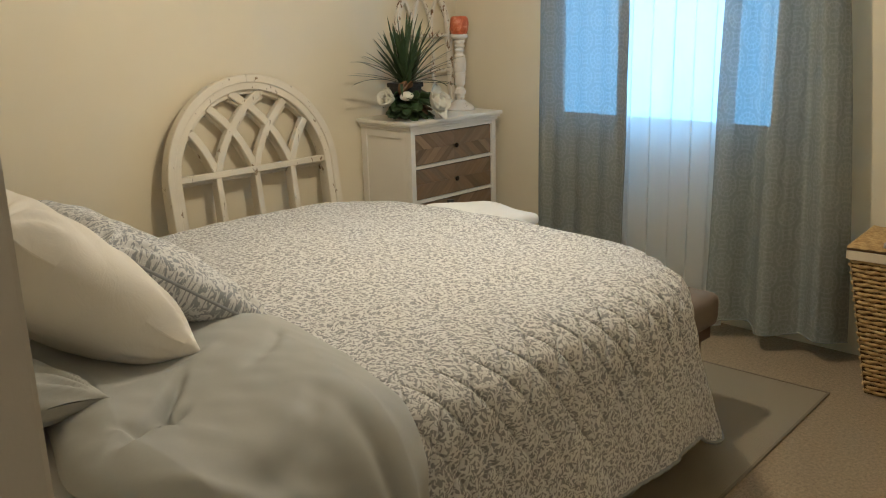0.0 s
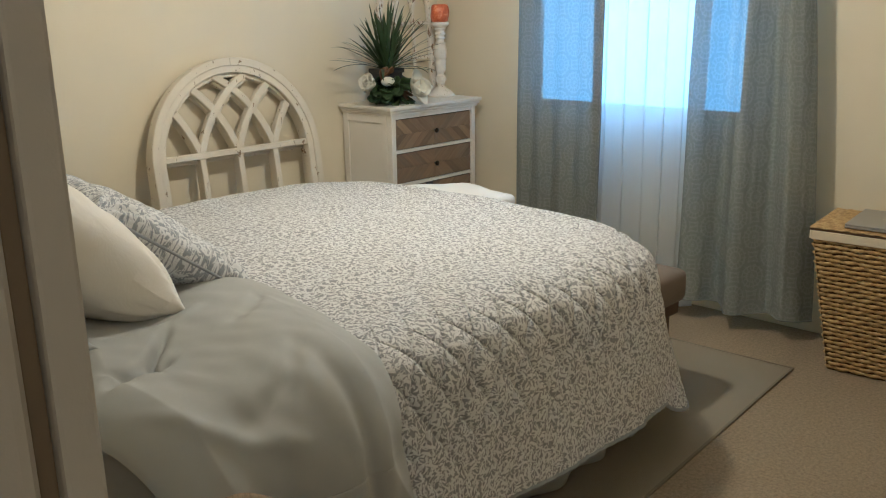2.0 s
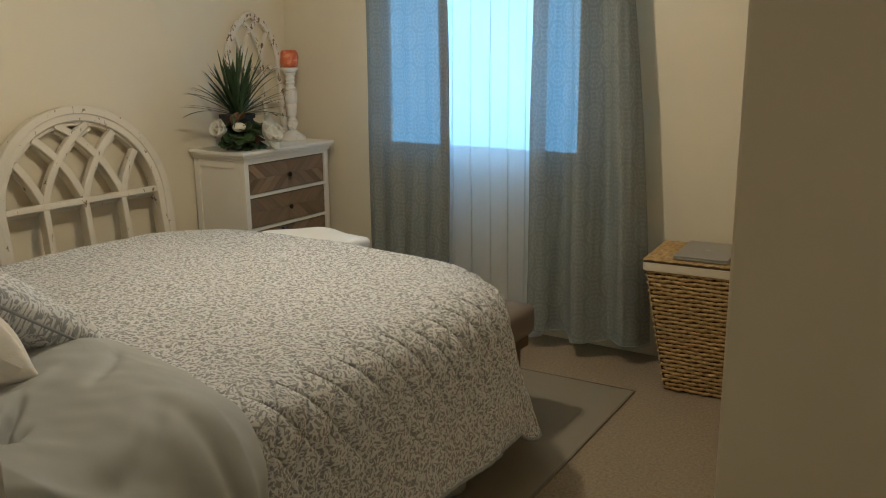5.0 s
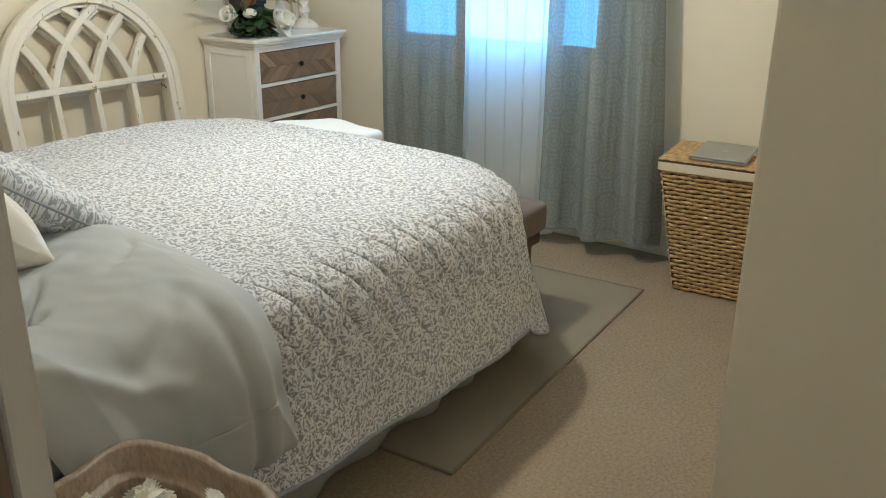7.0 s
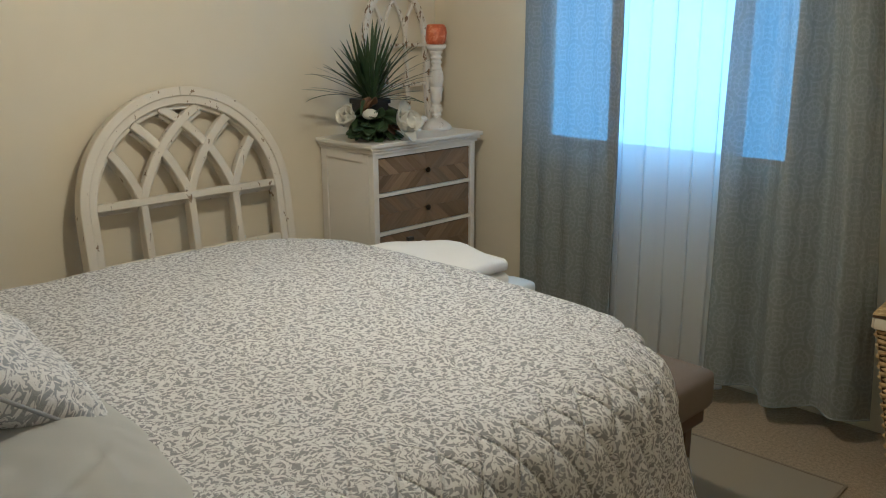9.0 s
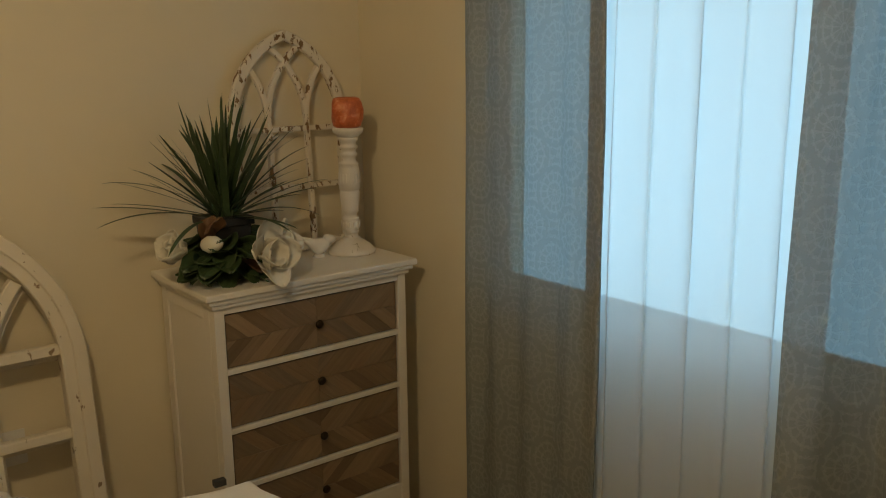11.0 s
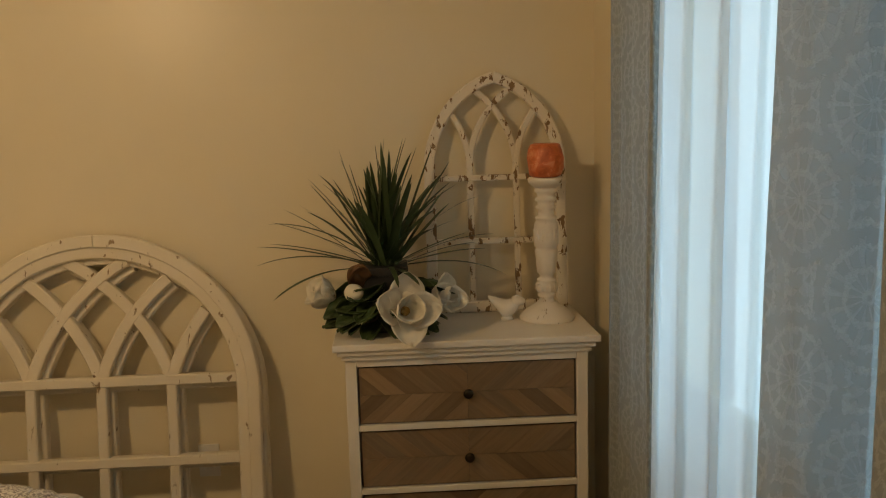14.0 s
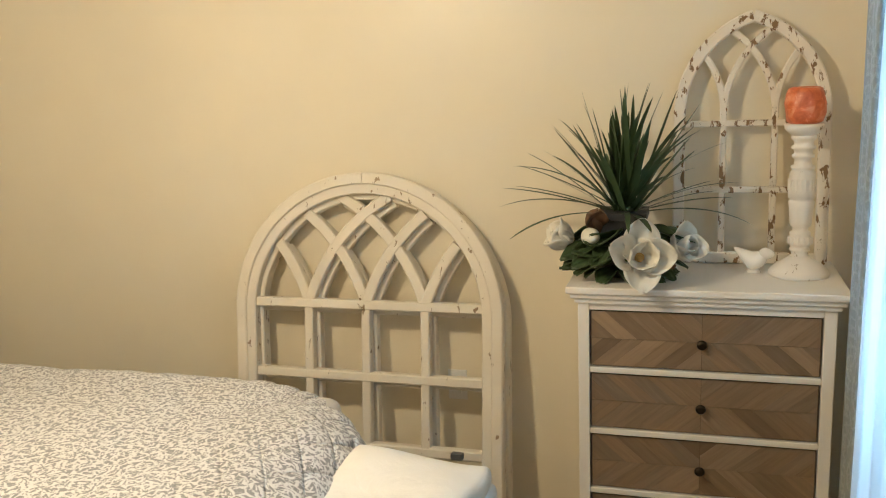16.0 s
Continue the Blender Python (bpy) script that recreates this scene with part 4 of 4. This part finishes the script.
def blade(length, bend, width, droop):
    """A narrow tapering leaf in the x-z plane, channelled along its middle."""
    n = 14
    P = np.zeros((n, 3, 3))
    x = z = 0.0
    ang = bend
    for i in range(n):
        t = i / (n - 1)
        w = width * (0.55 + 0.9 * t) * (1 - t) ** 0.55 if t < 1 else 0.0
        for j, s in enumerate((-1, 0, 1)):
            P[i, j] = (x - abs(s) * 0.25 * w * -math.cos(ang), s * w, z + abs(s) * 0.25 * w * math.sin(ang))
        ang += droop / n * (0.4 + 1.4 * t)
        x += length / n * math.sin(ang)
        z += length / n * math.cos(ang)
    return P


PX, PY = -0.715, -0.275
POT = 0.205
plant = thing("potted_plant", "spiky artificial grass plant in a black square pot", "plant", (PX, PY, DZ))
pot = box((-0.068, -0.068, 0.0), (0.068, 0.068, POT - 0.02), 0.004)
for v in pot.verts:
    f = 0.80 + 0.2 * v.co.z / POT
    v.co.x, v.co.y = v.co.x * f, v.co.y * f
part("pot", joined(pot, box((-0.074, -0.074, POT - 0.026), (0.074, 0.074, POT), 0.003)), "pot", plant)
rr = random.Random(12)
for i in range(90):
    az = rr.choice((0, 180)) + rr.gauss(0, 50)
    bend = rr.uniform(0.03, 1.0) ** 1.25 * 1.42
    ln = rr.uniform(0.30, 0.45) * (1.04 if bend > 0.7 else 1.0)
    if math.sin(radians(az)) > 0.3:
        bend, ln = bend * 0.6, ln * 0.85
    droop = rr.uniform(0.05, 0.6) * (0.4 + bend)
    ob = sheet("leaf", blade(ln, min(bend, 1.42), rr.uniform(0.010, 0.016), droop), "blade", plant)
    ob.matrix_local = pose(rr.uniform(-0.028, 0.028), rr.uniform(-0.028, 0.028), POT - 0.015, 0, 0, az)


def petal_sheet(ln, wd, cup, curl, tip=0.6):
    n, m = 12, 9
    t, s = np.meshgrid(np.linspace(0, 1, n), np.linspace(-1, 1, m), indexing='ij')
    w = wd * np.sin(np.clip(t * 0.92 + 0.06, 0, 1) * math.pi) ** tip
    x = t * ln
    y = s * w
    z = cup * (s ** 2) * w + curl * t ** 2 * ln + 0.004 * np.sin(t * 9 + s * 4)
    return np.stack([x, y, z], -1)


def magnolia_flower(parent, m, scale, seed, rings):
    r = random.Random(seed)
    root = lathe([(0.004 * scale, 0), (0.013 * scale, 0.006 * scale), (0.011 * scale, 0.022 * scale), (0.004 * scale, 0.032 * scale)], 16)
    fl = part("flower", root, "heart", parent, "white magnolia flower", True)
    fl.matrix_local = m
    for ring, (cnt, tilt, ln) in enumerate(rings):
        for i in range(cnt):
            p = sheet("petal", petal_sheet(ln * scale, 0.043 * scale, 0.55, 0.28, 0.7), "petal", fl, 0.0012)
            p.matrix_local = pose(0, 0, 0.004 * scale, 0, 0, 360 / cnt * i + ring * 62 + 20 + r.uniform(-12, 12)) @ pose(0.004, 0, 0, 0, -tilt + r.uniform(-8, 8), 0)


OPEN = ((3, 48, 0.066), (4, 14, 0.092))
mg = thing("magnolia_arrangement", "artificial white magnolias with dark green leaves round the pot", "flowers", (PX, PY, DZ))
rr = random.Random(5)
for i in range(44):
    az = rr.uniform(175, 385)
    brown = rr.random() < 0.12
    ob = sheet("leaf", petal_sheet(rr.uniform(0.12, 0.165), rr.uniform(0.036, 0.048), 0.30, rr.uniform(-0.3, 0.1), 0.75), "leaf_brown" if brown else "leaf", mg, 0.0015)
    rad = rr.uniform(0.02, 0.075)
    ob.matrix_local = pose(rad * math.cos(radians(az)), rad * math.sin(radians(az)) * 0.8, rr.uniform(0.03, 0.15), 0, 0, az) @ pose(0, 0, 0, rr.uniform(-30, 30), rr.uniform(-8, 26), 0)
magnolia_flower(mg, pose(0.055, -0.150, 0.085, 74, 0, 14), 1.24, 1, OPEN)
magnolia_flower(mg, pose(0.150, -0.040, 0.085, 62, 0, 52), 1.15, 2, ((3, 60, 0.066), (3, 34, 0.085)))
magnolia_flower(mg, pose(-0.150, -0.030, 0.105, 62, 0, -70), 1.1, 3, ((3, 66, 0.066), (4, 46, 0.08)))
bud = part("bud", lathe([(0.004, -0.012), (0.018, 0.0), (0.027, 0.02), (0.025, 0.044), (0.013, 0.064), (0.003, 0.07)], 20), "petal", mg, "closed white magnolia bud", True)
bud.matrix_local = pose(-0.105, -0.080, 0.135, 82, 0, 30)
for dz, ry in ((0.016, 0), (-0.010, 160)):
    ob = sheet("leaf", petal_sheet(0.085, 0.034, 0.6, 0.3, 0.7), "leaf_brown", mg, 0.0015)
    ob.matrix_local = pose(-0.085, -0.060, 0.145 + dz, 60, 0, 20) @ pose(0, 0, 0, ry, -60, 90)


# ---- curtains ----
CZ1 = 2.26


def smoothed(plan, n, soft):
    """A soft line of n points along a few plan points."""
    q = np.array(plan, float)
    run = np.concatenate([[0], np.cumsum(np.hypot(*np.diff(q, axis=0).T))])
    s0 = np.linspace(0, run[-1], n)
    w = np.exp(-0.5 * ((s0[:, None] - s0[None]) / soft) ** 2)
    w /= w.sum(1, keepdims=True)
    line = np.stack([np.interp(s0, run, q[:, 0]), np.interp(s0, run, q[:, 1])], -1)
    ends = np.clip(np.minimum(s0, run[-1] - s0) / (2 * soft), 0, 1)[:, None]
    return (w @ line) * ends + line * (1 - ends), run[-1]


def curtain(name, label, plan_top, plan_hem, mat, z0, z1, seed, soft=0.014, crush=0.004, n=300, m=80):
    """Cloth hung from the rod: one plan line at the top, another at the hem."""
    top_line, _ = smoothed(plan_top, n, soft)
    hem_line, wide = smoothed(plan_hem, n, soft)
    t, zz = np.meshgrid(np.linspace(0, 1, n), np.linspace(0, 1, m), indexing='ij')
    mixz = (zz ** 1.3)[..., None]
    xy = hem_line[:, None] * (1 - mixz) + top_line[:, None] * mixz
    sway = 0.012 * np.sin(zz * 5.1 + seed) * np.sin(t * math.pi) ** 0.5
    z = z0 + (z1 - z0) * zz + 0.010 * np.sin(t * 9 + seed) * (1 - zz)
    P = np.concatenate([xy, z[..., None]], -1)
    P[..., 1] += sway * 0.6
    N = normals(P)
    P = P + N * (crush * wobble(t * wide * 5, zz * 1.6, seed, 3))[..., None]
    uv = np.stack([wide * t, (z1 - z0) * zz], -1)
    ob = sheet(name, P, mat, None, uv=uv)
    tube("hem", P[:, 0] + np.array((0, 0, 0.004)), 0.004, mat, ob)
    return tagged(ob, label, "curtain", "curtains at the window")


LEFT_HEM = [(-0.120, -0.775), (-0.150, -0.82), (-0.132, -0.89), (-0.162, -0.97), (-0.146, -1.05), (-0.182, -1.13), (-0.168, -1.22), (-0.206, -1.30), (-0.205, -1.37), (-0.238, -1.435), (-0.222, -1.442), (-0.196, -1.40), (-0.180, -1.345)]
LEFT_TOP = [(-0.125, -0.790), (-0.145, -0.83), (-0.130, -0.90), (-0.155, -0.97), (-0.142, -1.05), (-0.172, -1.13), (-0.160, -1.22), (-0.192, -1.30), (-0.195, -1.36), (-0.225, -1.425), (-0.212, -1.432), (-0.190, -1.39), (-0.172, -1.335)]
curtain("drape", "grey blue woven medallion drape hanging to the floor", LEFT_TOP, LEFT_HEM, "drape", 0.09, CZ1, 2)
RIGHT_HEM = [(-0.248, -1.95), (-0.266, -1.98), (-0.245, -2.046), (-0.165, -2.106), (-0.14, -2.142), (-0.195, -2.19), (-0.275, -2.238), (-0.272, -2.292), (-0.18, -2.37), (-0.15, -2.406), (-0.205, -2.46), (-0.25, -2.514), (-0.2, -2.574), (-0.115, -2.616)]
RIGHT_TOP = [(-0.235, -1.965), (-0.248, -1.985), (-0.225, -2.04), (-0.165, -2.08), (-0.15, -2.11), (-0.185, -2.14), (-0.23, -2.17), (-0.23, -2.21), (-0.17, -2.26), (-0.15, -2.29), (-0.185, -2.32), (-0.215, -2.36), (-0.18, -2.4), (-0.12, -2.42)]
curtain("drape", "grey blue woven medallion drape hanging to the floor", RIGHT_TOP, RIGHT_HEM, "drape", 0.10, CZ1, 7, 0.016, 0.006)
SHEER_Y = (-1.36, -1.42, -1.470, -1.448, -1.52, -1.58, -1.562, -1.63, -1.70, -1.672, -1.745, -1.80, -1.785, -1.85, -1.905, -1.880, -1.94, -1.99)
SHEER_X = (0.085, 0.040, -0.010, 0.016, 0.004, -0.014, 0.014, 0.006, -0.016, 0.016, 0.004, -0.014, 0.012, 0.0, -0.018, 0.014, 0.0, 0.035)
SHEER_HEM = [(-0.242 - (y + 1.40) * 0.12 + x, y) for x, y in zip(SHEER_X, SHEER_Y)]
SHEER_TOP = [(-0.216 - (y + 1.40) * 0.12 + 0.8 * x, y) for x, y in zip(SHEER_X, SHEER_Y)]
curtain("sheer_curtain", "white sheer voile curtain lit by the window", SHEER_TOP, SHEER_HEM, "sheer", 0.04, CZ1, 4, 0.011, 0.003)
rod = thing("curtain_rod", "dark metal curtain rod above the window", "curtain rod", (-0.115, -1.6, CZ1 + 0.012))
bm = lathe([(0.0125, -1.15), (0.0125, 1.15)], 16)
bmesh.ops.rotate(bm, verts=bm.verts[:], cent=(0, 0, 0), matrix=Matrix.Rotation(radians(90), 3, 'X'))
part("pole", bm, "rod", rod, smooth=True)
for y in (-1.12, 1.12):
    part("bracket", box((0.0, y - 0.01, -0.012), (0.125, y + 0.01, 0.012), 0.003), "rod", rod)

# ---- laundry hamper, laptop and charger ----
HT = 0.655
hamper = thing("hamper", "woven straw laundry hamper with a cloth liner", "hamper", (-0.245, -2.965, 0), 5.0)
HB, HTOP = (0.160, 0.176), (0.208, 0.280)


def ham_ring(f, grow=0.0):
    hx, hy = HB[0] + (HTOP[0] - HB[0]) * f + grow, HB[1] + (HTOP[1] - HB[1]) * f + grow
    c = 0.025
    out = []
    for sx, sy, a0 in ((1, 1, 0), (-1, 1, 90), (-1, -1, 180), (1, -1, 270)):
        for k2 in range(4):
            a = radians(a0 + 30 * k2)
            out.append((sx * (hx - c) + c * math.cos(a), sy * (hy - c) + c * math.sin(a)))
    dense = []
    for (x0, y0), (x1, y1) in zip(out, out[1:] + out[:1]):
        n = max(1, round(math.hypot(x1 - x0, y1 - y0) / 0.0105))
        dense += [(x0 + (x1 - x0) * q / n, y0 + (y1 - y0) * q / n) for q in range(n)]
    return dense


# solid core behind the weave, its dark colour stands for shade in the gaps
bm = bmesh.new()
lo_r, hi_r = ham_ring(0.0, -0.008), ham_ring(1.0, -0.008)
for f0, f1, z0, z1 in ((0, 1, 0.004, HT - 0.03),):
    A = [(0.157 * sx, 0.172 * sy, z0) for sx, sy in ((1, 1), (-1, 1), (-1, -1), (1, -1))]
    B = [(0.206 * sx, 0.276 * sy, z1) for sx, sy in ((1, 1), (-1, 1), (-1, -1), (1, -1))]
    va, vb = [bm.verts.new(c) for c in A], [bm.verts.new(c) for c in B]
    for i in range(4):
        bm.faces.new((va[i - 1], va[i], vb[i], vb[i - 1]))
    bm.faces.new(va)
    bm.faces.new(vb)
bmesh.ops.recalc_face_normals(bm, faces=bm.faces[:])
part("body", bm, "wicker_gap_shade", hamper)
# woven strands, one ring above the other, passing over and under the stakes
rows = 30
for i in range(rows):
    f = (i + 0.5) / rows
    z = 0.006 + f * (HT - 0.05)
    ring = ham_ring(f)
    n = len(ring)
    rr = random.Random(i)
    V, F = [], []
    for j, (x, y) in enumerate(ring):
        px, py = ring[j - 1]
        qx, qy = ring[(j + 1) % n]
        tx, ty = qx - px, qy - py
        l = math.hypot(tx, ty) + 1e-9
        nx, ny = ty / l, -tx / l
        w = 0.0055 * math.sin((x + y) * 2 * math.pi / 0.066 + i * math.pi)
        zz = z + 0.0016 * math.sin(j * 0.5 + i) + rr.uniform(-0.0006, 0.0006)
        for a in (0, 1.57, 3.14, 4.71):
            o = w + 0.0072 * math.cos(a)
            V.append((x + nx * o, y + ny * o, zz + 0.0088 * math.sin(a)))
    for j in range(n):
        b0, b1 = j * 4, ((j + 1) % n) * 4
        for q in range(4):
            F.append((b0 + q, b0 + (q + 1) % 4, b1 + (q + 1) % 4, b1 + q))
    me = bpy.data.meshes.new("strand")
    me.from_pydata(V, [], F)
    placed("strand", me, "wicker", hamper, True)
part("liner", joined(box((-0.219, -0.289, HT - 0.045), (0.219, -0.281, HT - 0.008), 0.003), box((-0.219, 0.281, HT - 0.045), (0.219, 0.289, HT - 0.008), 0.003), box((-0.2225, -0.28, HT - 0.047), (-0.2125, 0.28, HT - 0.008), 0.003), box((0.2125, -0.28, HT - 0.045), (0.2225, 0.28, HT - 0.008), 0.003)), "liner", hamper, "cream cloth liner edge")
lid = part("lid", box((-0.219, -0.289, HT - 0.008), (0.219, 0.289, HT + 0.003), 0.003), "wicker_gap_shade", hamper, "woven straw lid")
for i in range(38):
    x = -0.214 + i * 0.01157
    V, F = [], []
    for j in range(60):
        y = -0.289 + 0.578 * j / 59
        w = 0.0022 * math.sin(j * 1.05 + i * math.pi)
        for a in (0, 1.57, 3.14, 4.71):
            V.append((x + 0.0058 * math.cos(a), y, HT + 0.005 + w + 0.0045 * math.sin(a)))
    for j in range(59):
        for q in range(4):
            F.append((j * 4 + q, j * 4 + (q + 1) % 4, j * 4 + 4 + (q + 1) % 4, j * 4 + 4 + q))
    me = bpy.data.meshes.new("strand")
    me.from_pydata(V, [], F)
    placed("strand", me, "wicker", lid, True)
# cord that ties the liner at the front
for y0, dy, ln in ((-0.16, 0.010, 0.10), (-0.175, -0.012, 0.13)):
    V = [(-0.226 - 0.004 * math.sin(t * 6), y0 + dy * t, HT - 0.02 - ln * t) for t in np.linspace(0, 1, 12)]
    P = np.array([[(vx + 0.0025 * math.cos(a), vy + 0.0025 * math.sin(a), vz) for a in np.linspace(0, 2 * math.pi, 7)] for vx, vy, vz in V])
    sheet("cord", P, "liner", hamper)

LZ = HT + 0.0125
laptop = thing("laptop", "closed silver laptop lying on the hamper lid", "laptop", (-0.262, -2.935, LZ), 5.0)
part("base", box((-0.175, -0.125, 0.0), (0.175, 0.125, 0.010), 0.004, 3), "alu", laptop)
ll = part("lid", box((-0.175, -0.125, 0.0112), (0.175, 0.125, 0.020), 0.0035, 3), "alu", laptop)
part("mark", lathe([(0.001, 0.0), (0.013, 0.0), (0.013, 0.0006), (0.001, 0.0008)], 24), "alu_light", ll, "round pale mark").location = (0, 0, 0.0202)
ch = thing("charger", "white power adapter with a thin coiled cable", "charger", (-0.20, -3.135, LZ - 0.002), 20)
part("block", box((-0.04, -0.04, 0.0), (0.04, 0.04, 0.028), 0.007, 3), "plastic_white", ch)
P = np.array([[(0.02 + 0.055 * math.cos(t) * (1 - 0.02 * t) + 0.002 * math.cos(a), 0.055 + 0.04 * math.sin(t) + 0.002 * math.sin(a), 0.008 + 0.012 * abs(math.sin(t * 0.5)) + 0.002 * math.sin(a)) for a in np.linspace(0, 2 * math.pi, 7)] for t in np.linspace(0, 9, 60)])
sheet("cable", P, "plastic_white", ch)

# ---- bedside stand with the wooden tray ----
TZ = 0.625
stand = thing("bedside_stand", "small dark wood bedside stand", "side table", (-3.60, -2.94, 0))
part("top", box((-0.21, -0.16, TZ - 0.03), (0.15, 0.16, TZ), 0.005), "dark_wood", stand)
for x in (-0.18, 0.12):
    for y in (-0.13, 0.13):
        part("leg", box((x - 0.018, y - 0.018, 0), (x + 0.018, y + 0.018, TZ - 0.03), 0.003), "dark_wood", stand)
tray = thing("tray", "scalloped wooden tray holding dried white leaves", "tray", (-3.605, -2.962, TZ + 0.001), 58)


def scallop(th, a, b):
    f = 1 + 0.085 * math.cos(4 * th + 0.4) + 0.03 * math.cos(8 * th)
    return a * f * math.cos(th), b * f * math.sin(th)


n = 120
prof = ((0.0, 0.006), (0.64, 0.006), (0.665, 0.012), (0.685, 0.030), (0.70, 0.034), (0.80, 0.033), (0.82, 0.036), (0.885, 0.068), (0.905, 0.072), (0.965, 0.072), (0.985, 0.066), (0.97, 0.050), (0.80, 0.0), (0.0, 0.0))
P = np.array([[(*(c * f for c in scallop(th, 0.262, 0.222)), z) for f, z in prof] for th in np.linspace(0, 2 * math.pi, n)])
sheet("dish", P, "tray", tray)
rr = random.Random(9)
for i in range(190):
    ln, wd = rr.uniform(0.042, 0.066), rr.uniform(0.014, 0.021)
    nn = 16
    V, F = [], []
    for j in range(nn):
        t = j / (nn - 1)
        w = wd * math.sin(math.pi * min(1, t * 0.9 + 0.07)) * (1.0 + (0.35 if j % 2 else -0.2))
        V += [(t * ln, -w, 0.25 * w), (t * ln, 0, 0), (t * ln, w, 0.25 * w)]
    for j in range(nn - 1):
        F += [(j * 3, j * 3 + 1, j * 3 + 4, j * 3 + 3), (j * 3 + 1, j * 3 + 2, j * 3 + 5, j * 3 + 4)]
    me = bpy.data.meshes.new("dried_leaf")
    me.from_pydata(V, [], F)
    ob = placed("dried_leaf", me, "dried", tray)
    sm = ob.modifiers.new("thickness", 'SOLIDIFY')
    sm.thickness = 0.0015
    rd, az = rr.uniform(0.0, 0.135), rr.uniform(0, 6.28)
    ob.matrix_local = pose(rd * math.cos(az), rd * math.sin(az), rr.uniform(0.016, 0.072) * (1.15 - 3.0 * rd), rr.uniform(-40, 40), rr.uniform(-45, 10), rr.uniform(0, 360))
